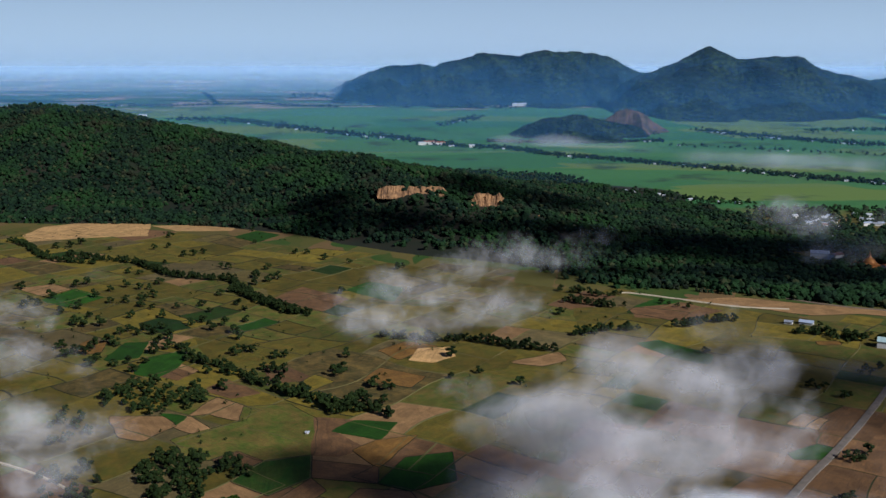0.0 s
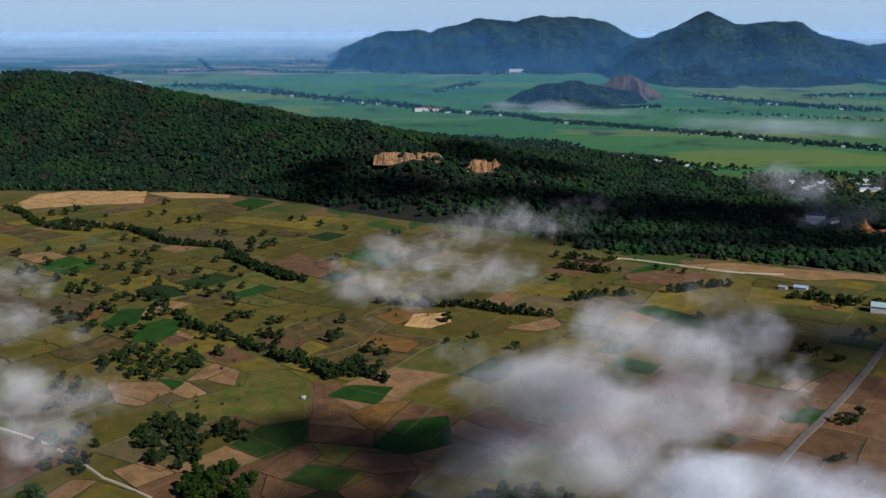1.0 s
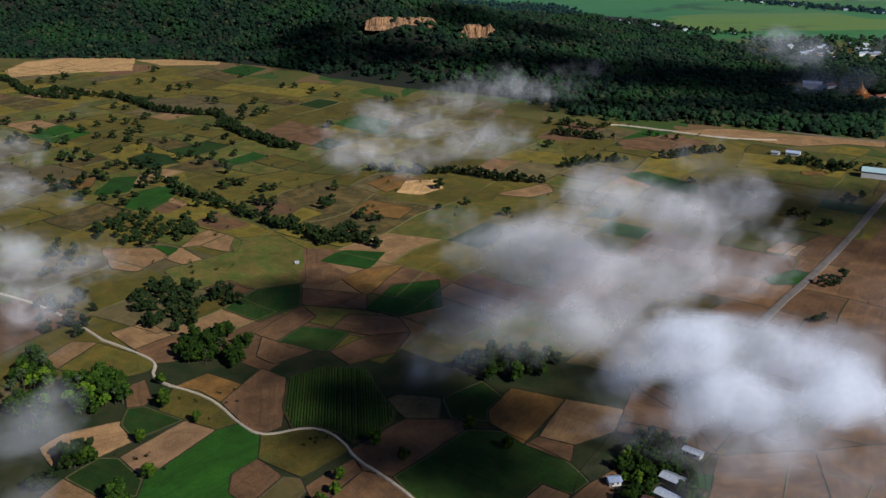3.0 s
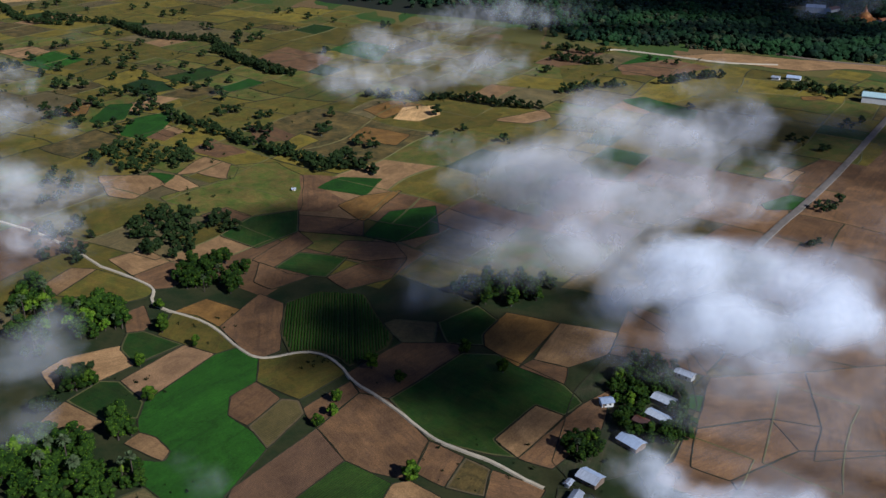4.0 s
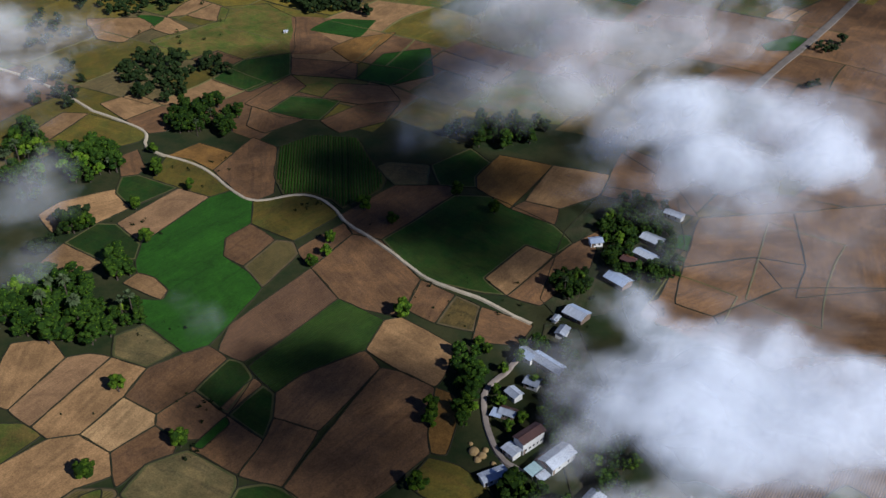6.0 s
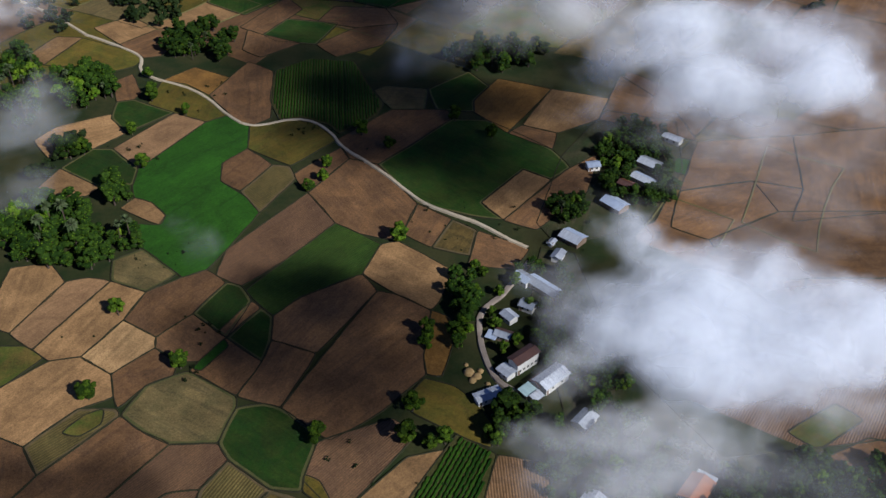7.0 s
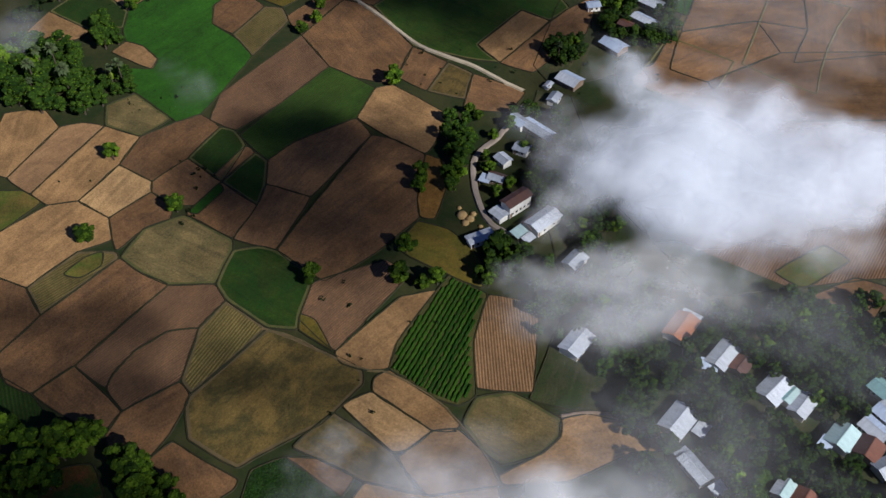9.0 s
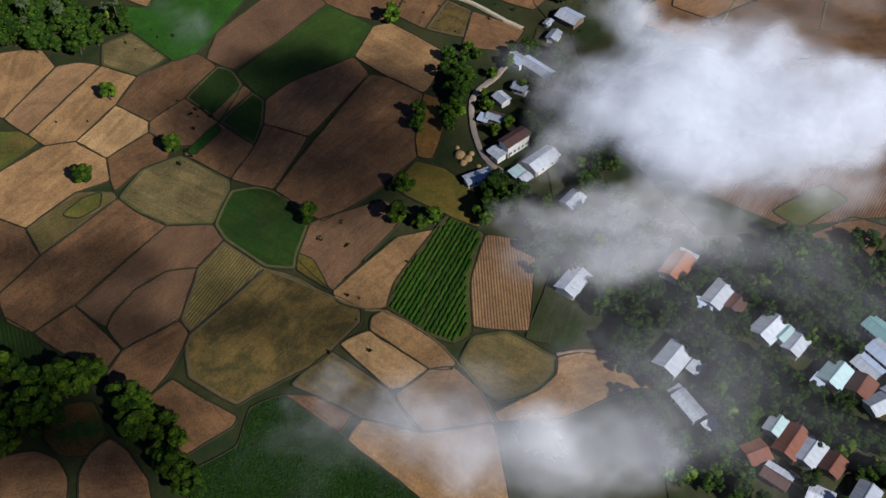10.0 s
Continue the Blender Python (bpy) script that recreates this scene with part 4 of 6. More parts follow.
field("tan", [(-148.5, 242), (-149.4, 271.8), (-140.4, 273.8), (-133.7, 272.8), (-126.2, 263.1), (-137.2, 235.5)])
field("rowtan", [(-137.2, 235.5), (-126.2, 263.1), (-118.1, 265.4), (-109.5, 263.2), (-126.5, 227)], 47)
field("tan", [(-126.5, 227), (-109.5, 263.2), (-94.8, 256.6), (-99.1, 241.6), (-108.8, 223.2), (-118.8, 221.5)])
field("pale", [(-108.8, 223.2), (-99.1, 241.6), (-85.6, 232.4), (-84.6, 227.1), (-96.3, 214.7), (-101.8, 218.4)])
field("brown", [(-94.8, 256.6), (-83.2, 264.4), (-75.1, 269), (-66.5, 261.5), (-75.5, 244.2), (-85.6, 232.4), (-99.1, 241.6)])
field("fallow", [(-112.1, 275.4), (-102.2, 282.7), (-95.3, 276.1), (-85.4, 266.5), (-94.8, 256.6), (-109.5, 263.2)])
field("grass", [(-146.3, 229), (-129.3, 229.2), (-121.3, 223.2), (-130.6, 209.5), (-138.9, 205.9)])
field("tan", [(-137.3, 200.8), (-130.6, 209.5), (-118.8, 221.5), (-108.8, 223.2), (-96.3, 214.7), (-92.9, 204.6), (-102.8, 199.8), (-115, 184.2), (-124.3, 188.5), (-136.2, 194.5)])
field("rowolive", [(-115, 184.2), (-102.8, 199.8), (-90.3, 199.3), (-88.5, 196.6), (-107, 173), (-112.2, 180.2)], 43)
field("brown", [(-136.2, 194.5), (-124.3, 188.5), (-115, 184.2), (-107, 173), (-115.4, 158.7), (-125.6, 159.1)])
field("brown", [(-115.4, 158.7), (-107, 173), (-88.5, 196.6), (-82.4, 191), (-70.5, 184.6), (-91.9, 154.1), (-101.5, 144.4), (-109.9, 148.1), (-113.8, 153.7)], 48)
field("brown", [(-96.3, 214.7), (-84.6, 227.1), (-76.4, 220.5), (-75.6, 213.5), (-83.7, 209.5), (-90.3, 199.3), (-92.9, 204.6)])
field("fallow", [(-88.5, 196.6), (-83.7, 209.5), (-75.6, 213.5), (-71.1, 215.8), (-53.4, 204), (-52.8, 199.1), (-55.8, 184.6), (-70.5, 184.6), (-78.9, 189.1)])
field("brown", [(-85.6, 232.4), (-75.5, 244.2), (-61.4, 231.6), (-68.4, 220.1), (-76.4, 220.5), (-84.6, 227.1)])
field("dkgreen", [(-75.5, 244.2), (-66.5, 261.5), (-60.5, 258.9), (-55.5, 250.7), (-61.4, 231.6)])
field("brown", [(-64.8, 234.6), (-55.5, 250.7), (-51.9, 246.6), (-61.4, 231.6)])
field("dkgreen", [(-61.4, 231.6), (-51.9, 246.6), (-46.9, 242.2), (-45.6, 229.9), (-47.3, 219.4)])
field("brown", [(-71.1, 215.8), (-61.4, 231.6), (-47.3, 219.4), (-53.4, 204)], 42)
field("brown", [(-45.6, 229.9), (-29.7, 223.1), (-38.7, 198.8), (-53.4, 203.9), (-47.3, 219.4)])
field("brown", [(-46.9, 242.2), (-37.8, 252.7), (-22.8, 261.4), (-16.9, 264.8), (-10.9, 255), (-29.7, 223.1), (-45.6, 229.9)])
field("brown", [(-10.9, 255), (-2.5, 251.9), (8.7, 244.1), (7.9, 237), (6.1, 220.9), (7, 212.5), (1, 205.6), (-6.8, 196.5), (-22, 184.8), (-31.7, 192.2), (-38.7, 198.8)], 46)
field("rowgreen", [(-58.9, 256.2), (-49.4, 269.3), (-29.4, 297.2), (-10.8, 283), (-16.9, 264.8), (-37.8, 252.7), (-46.9, 242.2)], 47)
field("tan", [(-16.9, 264.8), (-14.1, 273.1), (-10.8, 283), (-4.1, 284.4), (16.6, 266.1), (11.6, 248.7), (8.7, 244.1), (-2.5, 251.9)])
field("ochre", [(8.7, 244.1), (15.6, 239.6), (16.6, 229.6), (11.9, 211.4), (7, 212.5), (6.1, 220.9)])
field("olive", [(6.4, 210.9), (16.5, 206.7), (23.7, 198.9), (28.0, 189.1), (26.9, 180.9), (18.3, 185.8), (4.0, 195.0), (-0.6, 199.6)])
field("dkgreen", [(-55.8, 184.6), (-52.8, 199.1), (-43.9, 200.6), (-38.7, 198.8), (-27.8, 189.2), (-25.7, 184.3), (-28.3, 172.3), (-28.4, 165.9), (-37.4, 166.8), (-51.6, 177.9)])
field("rowbrown", [(-25.7, 184.3), (-18.4, 187.5), (-3.1, 193.7), (4.2, 186.8), (-16.8, 157.6), (-28.4, 169.8)], 49)
field("olive", [(-28.3, 172.3), (-23.4, 169.7), (-18.4, 159.3), (-16.8, 157.6), (-28.4, 165.9)])
field("tan", [(-16.8, 157.6), (1.8, 178.1), (13, 180.7), (10.2, 176.2), (0.9, 160.1), (-0.6, 151), (-8.1, 151), (-14.8, 153.6)])
field("croprows", [(-0.6, 151), (0.9, 160.1), (10.2, 176.2), (16.5, 186.5), (28.4, 178.7), (23.6, 161.7), (23.9, 141.3), (18.8, 138.3), (12.1, 140.7)], 65)
field("rowtan", [(28.4, 178.7), (43.8, 174.4), (39.8, 142.1), (23.9, 143.9), (23.6, 160.1)], 92)
field("rowbrown", [(-91.9, 154.1), (-70.5, 184.6), (-55.8, 184.6), (-51.6, 177.9), (-57.9, 167.4), (-67.2, 166.4), (-75.5, 159.2), (-80.1, 150.4), (-80.7, 145.9)], 46)
field("rowbrown", [(-80.7, 145.9), (-80.1, 150.4), (-75.5, 159.2), (-67.2, 166.4), (-57.9, 167.4), (-60, 148.2), (-74.4, 138.1)], 46)
field("rowolive", [(-57.9, 167.4), (-51.6, 177.9), (-37.4, 166.8), (-56.1, 143.2), (-60, 148.2)], 63)
field("olive2", [(-57, 139.7), (-56.1, 143.2), (-37.4, 166.8), (-28.7, 162.9), (-15.9, 155.8), (-8.1, 151), (-7.9, 145.9), (-18.7, 133), (-35.3, 122.8), (-39.4, 119.4), (-54.4, 128.5)])
field("brown", [(-101.5, 144.4), (-91.9, 154.1), (-74.4, 138.1), (-77.3, 130.3), (-91.3, 137.5)])
field("brown", [(-77.3, 130.3), (-74.4, 138.1), (-60, 148.2), (-56.1, 143.2), (-59.4, 131.3), (-64, 122.4), (-75.3, 126.7)])
field("brown", [(-64, 122.4), (-58.3, 128.6), (-51.5, 123.6), (-38.9, 116.4), (-39.6, 113.4), (-51.2, 104.5), (-54.3, 109.5)])
field("rowgreen", [(-121.3, 150.8), (-111.3, 150.1), (-101.5, 144.4), (-95.7, 137.6), (-97.8, 132), (-107.1, 131.2), (-115.1, 131.4)], 114)
field("brown", [(-103.5, 104.5), (-91.0, 107.2), (-84.4, 104.7), (-79.8, 99.4), (-78.2, 88.9), (-99.3, 88.2)])
field("brown", [(-71.7, 110.6), (-66.3, 106.4), (-59.2, 98.3), (-55.9, 88.7), (-75.1, 88.9), (-77.3, 100.1), (-75.9, 106.5)])
field("redgreen", [(-88, 118.6), (-85.2, 120.8), (-78.6, 121.7), (-72.6, 111.8), (-76.8, 105.1), (-84.0, 105.4), (-90.5, 111.7)])
field("leafy", [(-50.1, 98.2), (-49.7, 100.1), (-37.7, 107.3), (-35.9, 119), (-27.3, 123), (-11.5, 110.5), (10.4, 92.2), (3.9, 89.2), (-46.5, 89.8)])
field("pale", [(-13.7, 139), (-5.4, 143.5), (11.8, 130.3), (5.3, 124.4), (1.1, 123.9)])
field("tan", [(-5, 148), (-0.6, 151), (13.1, 140.3), (19.9, 132.6), (17.5, 130), (11.8, 130.3), (1.6, 138.1), (-5.4, 143.5)])
field("olive2", [(-26.1, 125.8), (-15.4, 137), (1.1, 123.9), (8.6, 111.1), (-5.7, 115.2), (-18.4, 122.2)])
field("brown", [(-27.3, 123), (-18.4, 122.2), (-8.3, 116.6), (-11.5, 110.5), (-21.5, 118.4)])
field("tan", [(-9.4, 108.7), (-5.7, 115.2), (10.6, 110.6), (28.8, 113.4), (32.4, 89.6), (13.6, 89.1)])
field("fallow", [(19.9, 132.6), (23.9, 141.3), (34, 142.7), (47, 133.6), (46.3, 128.1), (40.6, 122.7), (30, 119.4), (24.1, 125.1)])
field("tan", [(47, 133.6), (56.9, 135.3), (73.9, 129.5), (75.2, 122.7), (64.7, 122.9), (47.5, 114.6), (30.1, 113.6), (28.8, 116.4), (40.6, 122.7), (46.3, 128.1)], 10)
field("tan", [(2.3, 121.9), (11.8, 130.3), (18.4, 131), (25.6, 123.6), (30.1, 113.6), (10.6, 110.6)])
field("grass", [(-105.0, 189.6), (-99.9, 196.6), (-94.4, 199.4), (-93.4, 193.3), (-99.2, 187.9)], 0, 0.2)
field("green", [(-70.3, 216.7), (-62.0, 230.8), (-59.7, 227.3), (-66.9, 215.5)], 0, 0.2)
field("tan", [(-178.1, 483.8), (-161.4, 498), (-141.6, 480.6), (-157.9, 462.3)])
field("brown", [(-157.9, 462.3), (-141.6, 480.6), (-129.1, 480.4), (-128, 460.8), (-132.6, 447.6), (-141.1, 445.7), (-146.5, 451.8)])
field("tan", [(-202.3, 453.6), (-195, 473.1), (-179.9, 471.1), (-190.7, 439.4)])
field("olive", [(-191.2, 439.4), (-179.9, 471.1), (-146.5, 451.8), (-141.1, 445.7), (-143.4, 436.5), (-155.6, 429.5), (-169, 436.2)])
field("brown", [(-149.8, 420.2), (-142.3, 427.8), (-133.3, 408), (-135, 401), (-143, 399)])
field("dkgreen", [(-143, 399), (-135, 401), (-112.7, 387.7), (-130.7, 369.9), (-141.5, 383.1)])
field("tan", [(-171.2, 364.3), (-164.7, 376.1), (-141.9, 387.4), (-141.5, 383.1), (-130.7, 369.9), (-142.3, 356.4), (-153.4, 348), (-160.1, 349.6)])
field("rowtan", [(-133.4, 356.1), (-112.4, 387.4), (-96, 378.4), (-117.8, 339.2)], 47)
field("dkgreen", [(-152, 340.5), (-142.2, 356.6), (-133.4, 356.1), (-117.8, 339.2), (-117.1, 326.5), (-122, 327.1), (-130.6, 325.2)])
field("tan", [(-157.6, 323.1), (-152, 340.5), (-130.6, 325.2), (-134, 319.1), (-142, 318.5)])
field("green", [(-117.1, 326.5), (-117.8, 339.2), (-102.8, 366.1), (-96, 378.4), (-87.3, 383.9), (-75.2, 373.8), (-73, 354.7), (-82.1, 342.8), (-80.6, 328.4), (-67.9, 316.2), (-60.6, 305.1), (-69.8, 281.1), (-75.1, 269), (-83.2, 264.4), (-102.2, 282.7), (-110.9, 299), (-99.2, 297.5), (-97.9, 304.2), (-105.7, 313.5), (-113.8, 317)], 51)
field("tan", [(-118.2, 309.7), (-113.8, 317), (-105.7, 313.5), (-97.9, 304.2), (-99.2, 297.5)])
field("olive", [(-127.4, 396.5), (-125.7, 420.3), (-112.8, 415.9), (-99.5, 404.1), (-87.3, 383.9), (-96, 378.4), (-112.4, 387.4)])
field("ochre", [(-125.7, 420.3), (-112.2, 434.1), (-92.4, 422.2), (-94.8, 416.2), (-99.5, 404.1), (-112.8, 415.9)])
field("brown", [(-99.5, 404.1), (-85.7, 439.4), (-71.6, 428.3), (-66.4, 380.8), (-75.2, 373.8), (-81.9, 379.3)])
field("croprows", [(-70.6, 428.9), (-54.6, 441.3), (-30.8, 437.4), (-23.7, 415.5), (-14.4, 393.4), (-16.6, 382.6), (-33.3, 365.6), (-39.7, 374.9), (-52.1, 380.9), (-62.4, 379.0), (-69.3, 399.2)], 95)
field("olive", [(-75.2, 373.8), (-55.5, 379.1), (-44.9, 375.1), (-34.3, 360.6), (-52.2, 339.5), (-73, 354.4)])
field("brown", [(-81.4, 335.9), (-82.1, 342.8), (-73, 354.4), (-60.3, 341), (-70.8, 320.7), (-80.6, 328.4)])
field("rowolive", [(-70.8, 320.7), (-60.3, 341), (-52.2, 339.5), (-48.9, 329.6), (-60.6, 305.1)], 49)
field("brown", [(-48.9, 329.6), (-50.2, 333.4), (-31.7, 354.6), (-27.3, 344.8), (-42.5, 319)])
field("brown", [(-42.5, 319), (-27.3, 344.8), (-14.6, 339.9), (2.9, 309.5), (-1.3, 294.7), (-4.1, 284.4), (-20.3, 290.3), (-29.4, 297.2)])
field("rowbrown", [(-71.1, 265.5), (-69.8, 281.1), (-42.5, 319), (-29.4, 297.2), (-44.7, 275.9), (-60.5, 258.9)], 50)
field("brown", [(0.7, 301.9), (2.9, 309.5), (16.8, 298.6), (8.6, 280.2), (-2.8, 289.5)])
field("olive2", [(16.8, 298.6), (26.6, 290.8), (23.3, 274.5), (8.6, 280.2)])
field("brown", [(26.6, 290.8), (46, 278.5), (39.2, 266), (22.2, 269.2)])
field("brown", [(-34.3, 360.6), (-10.5, 387.4), (15.6, 386.3), (17.7, 377.4), (-5.9, 348.9), (-14.6, 339.9), (-27.3, 344.8)])
field("dkgreen", [(-14.6, 339.9), (-2.3, 353.3), (17.7, 377.4), (34, 376), (61.5, 349.6), (67.8, 334.8), (58.6, 325.5), (47.5, 334.1), (28.5, 309.8), (37, 297.3), (24.6, 300.5), (2.9, 309.5)])
field("tan", [(28.5, 309.8), (47.5, 334.1), (58.6, 325.5), (37, 297.3)])
field("fallow", [(-20.6, 405.7), (-14.4, 411.2), (6.6, 407), (5.3, 386.8), (-10.5, 387.4)])
field("dkgreen", [(6.6, 407), (27, 424.6), (36.3, 408.4), (28.3, 393.9), (28.5, 383.6), (10.5, 386.5)])
field("ochre", [(28.3, 393.9), (40.7, 416.3), (66.3, 404.8), (42.7, 363.9), (28.5, 383.6)])
field("tan", [(66.3, 404.8), (92.8, 394.3), (85.2, 374.9), (64.9, 363.2), (49.8, 370.9)])
field("brown", [(42.7, 363.9), (49.8, 370.9), (64.9, 363.2), (61.5, 349.6)])
field("brown", [(37, 297.3), (65.4, 332.4), (81.3, 345.7), (72.7, 316.2), (49.6, 290.3)])
field("tan", [(-173, 622), (-162, 662), (-134, 634), (-135, 613), (-158, 627)])
field("tan", [(-178, 603), (-173, 622), (-153, 596), (-161, 589)])
field("green", [(-190, 613), (-192, 627), (-173, 622), (-178, 603)])
field("tan", [(-226, 620), (-191, 621), (-178, 603), (-191, 578), (-207, 583)])
field("grass", [(-161, 589), (-135, 613), (-140, 640), (-110, 645), (-86, 618), (-83, 590), (-80, 555), (-108, 546), (-127, 561), (-141, 547), (-160, 557), (-171, 579)])
field("brown", [(-141, 547), (-127, 561), (-108, 546), (-116, 532)])
field("dkgreen", [(-116, 532), (-108, 546), (-80, 555), (-76, 521), (-97, 497), (-122, 516)])
field("brown", [(-80, 555), (-86, 618), (-60, 614), (-72, 593), (-49, 567), (-62, 553)])
field("green", [(-72, 593), (-60, 614), (-30, 609), (-40, 580)])
field("ochre", [(-54, 562), (-40, 580), (-19, 586), (-38, 537)])
field("brown", [(-76, 521), (-79, 547), (-38, 537), (-37, 513)])
field("green", [(-37, 514), (-23, 551), (6, 560), (8, 517), (-18, 503), (-37, 513)])
field("brown", [(-97, 481), (-76, 521), (-65, 504), (-83, 471)])
field("dkgreen", [(-83, 471), (-72, 491), (-43, 484), (-53, 458), (-74, 463)])
field("brown", [(-55, 487), (-47, 507), (-18, 503), (-10, 482), (-33, 478)])
field("brown", [(-53, 458), (-33, 478), (-10, 482), (-18, 456), (-41, 443)])
field("brown", [(-92, 478), (-83, 471), (-61, 460), (-80, 444), (-91, 453)])
field("yellow", [(-112, 679), (-99, 711), (-83, 697), (-104, 667)])
field("ochre", [(-61, 699), (-50, 730), (-16, 709), (-23, 684)])
field("sand", [(-27, 754), (-21, 785), (7, 791), (8, 763), (-9, 746)])
field("green", [(-243, 728), (-239, 763), (-219, 776), (-207, 761), (-218, 706), (-238, 715)])
field("green", [(-277, 755), (-274, 803), (-256, 804), (-251, 757), (-271, 750)])
field("ochre", [(-312, 789), (-308, 810), (-292, 804), (-287, 775), (-299, 767)])
field("leafy", [(-282, 869), (-268, 887), (-249, 878), (-233, 852), (-254, 835), (-272, 847)])
field("tan", [(-214, 727), (-211, 742), (-192, 723), (-202, 709)])
field("olive", [(-218, 814), (-198, 831), (-171, 794), (-190, 754)])
field("brown", [(255, 553), (335, 661), (346, 604), (299, 517), (262, 518)])
field("green", [(212, 558), (236, 573), (247, 563), (235, 547), (212, 548)])
field("tan", [(230, 608), (247, 627), (258, 615), (245, 597)])
field("ochre", [(325, 807), (344, 808), (341, 798), (323, 797)])
field("green", [(110, 331), (114, 341), (120, 339), (115, 327)])
field("sand", [(-603, 1362), (-605, 1438), (-527, 1509), (-459, 1490), (-424, 1357), (-496, 1345), (-573, 1310)])
field("sand", [(-446, 1450), (-380, 1454), (-313, 1425), (-313, 1404), (-391, 1401)])
field("olive", [(-192, 1024), (-150, 1083), (-104, 1008), (-142, 939), (-172, 945)])
field("brown", [(186, 926), (242, 949), (273, 917), (231, 880), (185, 891)])
field("tan", [(240, 966), (296, 935), (356, 899), (403, 905), (434, 891), (444, 914), (362, 946), (307, 973)])
field("green", [(168, 802), (189, 811), (222, 766), (211, 739), (185, 767)])
field("olive", [(130, 927), (181, 933), (179, 887), (126, 861)])
field("green", [(-104, 1008), (-82, 1050), (-43, 1021), (-52, 955)])
field("tan", [(53, 745), (98, 773), (100, 752), (78, 737)])
field("green", [(-413, 962), (-397, 1014), (-353, 973), (-372, 929)])
field("tan", [(-459, 1015), (-431, 1037), (-402, 1011), (-420, 980)])
field("olive", [(-199, 733), (-175, 817), (-146, 795), (-170, 745)])
field("brown", [(-249, 734), (-217, 734), (-194, 716), (-203, 699)])
field("brown", [(-176, 677), (-165, 701), (-133, 669), (-152, 661)])
field("brown", [(-146, 740), (-122, 732), (-100, 703), (-128, 692)])
field("brown", [(-180, 957), (-154, 1023), (-100, 968), (-117, 915)])
field("green", [(-297, 1349), (-275, 1398), (-236, 1367), (-256, 1302)])
field("olive", [(-448, 1231), (-401, 1293), (-301, 1227), (-304, 1153), (-365, 1172)])
field("ochre", [(-52, 779), (-34, 805), (-5, 792), (-37, 754)])
field("olive", [(0, 778), (61, 761), (50, 729), (14, 722), (-4, 738)])

# ---- village houses ----
house(77.9, 131.2, 49, 9.2, 6.6, "white", "white", words="white-walled house beside the field")
shed(83.5, 128.5, 49, 4.5, 3.0, "white")
house(79.6, 116.5, -60, 8.6, 3.6, "white", "grey", pitch=0.2, words="long narrow house among garden trees")
shed(77.5, 120.5, -60, 3.6, 3.4, "grey")
shed(84.5, 110.5, 30, 3.6, 3.4, "white")
house(94.0, 152.5, 49, 9.4, 5.4, "white", "white", words="white-roofed house among trees")
house(98.2, 149.0, 49, 5.2, 4.4, "maroon", "rust", walls="mud", words="low brown annexe")
shed(89.5, 149.5, -20, 4.6, 3.0, "blue")
house(105.6, 140.6, 43, 8.6, 6.6, "white", "white", words="white house among trees")
house(109.4, 138.6, 43, 5.2, 2.8, "mint", "teal", pitch=0.2, words="narrow covered passage between roofs")
house(112.0, 135.4, 47, 7.4, 4.6, "white", "white", words="white house wing among trees")
house(119.8, 125.2, 46, 7.4, 6.2, "mint", "mint", words="pale green-roofed house")
shed(115.0, 123.4, 46, 4.0, 3.0, "blue")
house(125.5, 121.5, 50, 6.2, 6.0, "rust", "maroon", walls="mud", words="low brown house")
house(129.0, 127.4, -56, 7.0, 4.6, "white", "blue", words="white-roofed house by the lane")
house(134.5, 131.5, -56, 8.0, 5.2, "blue", "white", words="blue-roofed house by the lane")
house(135.5, 139.5, -56, 7.5, 5.0, "teal", "teal", words="teal-roofed house by the lane")
house(140.5, 135.0, -56, 6.0, 5.2, "rust", "rust", walls="mud", words="rust-roofed house by the lane")
house(128.5, 116.0, 25, 5.6, 4.6, "white", "grey", words="small house beside the lane")
house(133.5, 119.5, 25, 4.6, 4.0, "rust", "grey", walls="mud", words="small brown house beside the lane")
house(103.8, 105.6, 50, 9.0, 5.6, "rust", "rust", walls="mud", words="long rust-roofed house")
house(100.8, 110.2, 50, 5.2, 4.0, "mint", "white", words="small house with a pale roof")
house(94.2, 102.6, 21, 5.4, 5.4, "rust", "orange", walls="mud", words="small orange-roofed house")
house(107.7, 102.6, 48, 7.4, 5.2, "white", "white", words="white-roofed house beside the lane")
house(112.5, 99.0, 48, 5.4, 4.6, "rust", "maroon", walls="mud", words="low brown house")
house(98.0, 96.2, -40, 6.5, 4.2, "maroon", "white", walls="mud", words="low dark-roofed house")
house(107.0, 90.2, -30, 5.6, 5.0, "white", "white", words="white-roofed house beside the lane")
house(118.0, 90.5, 50, 6.5, 5.0, "grey", "grey", words="grey-roofed house in a garden")
house(84.0, 163.0, 53, 9.6, 6.4, "orange", "orange", words="orange-roofed house half lost in mist")
shed(87.5, 167.0, -37, 5.5, 3.0, "white")
house(53.2, 158.0, 52, 9.0, 6.0, "white", "white", words="white-roofed house half lost in mist")
house(55.8, 190.2, 49, 6.6, 4.6, "white", "grey", words="white-roofed house half lost in mist")
house(38.9, 215.8, 40, 9.6, 4.2, "maroon", "maroon", high=5.2, windows=5, words="long white two-storey house")
house(33.0, 211.6, -50, 4.8, 3.6, "white", "white", pitch=0.15, words="white-roofed front annexe")
house(47.2, 207.8, 42, 10.6, 5.6, "white", "white", high=3.2, words="large white-roofed hall")
shed(39.2, 203.2, 42, 4.4, 3.4, "mint")
shed(42.0, 200.4, 42, 3.6, 2.4, "white")
house(43.5, 206.8, 42, 4.4, 4.0, "maroon", "maroon", words="small maroon-roofed annexe")
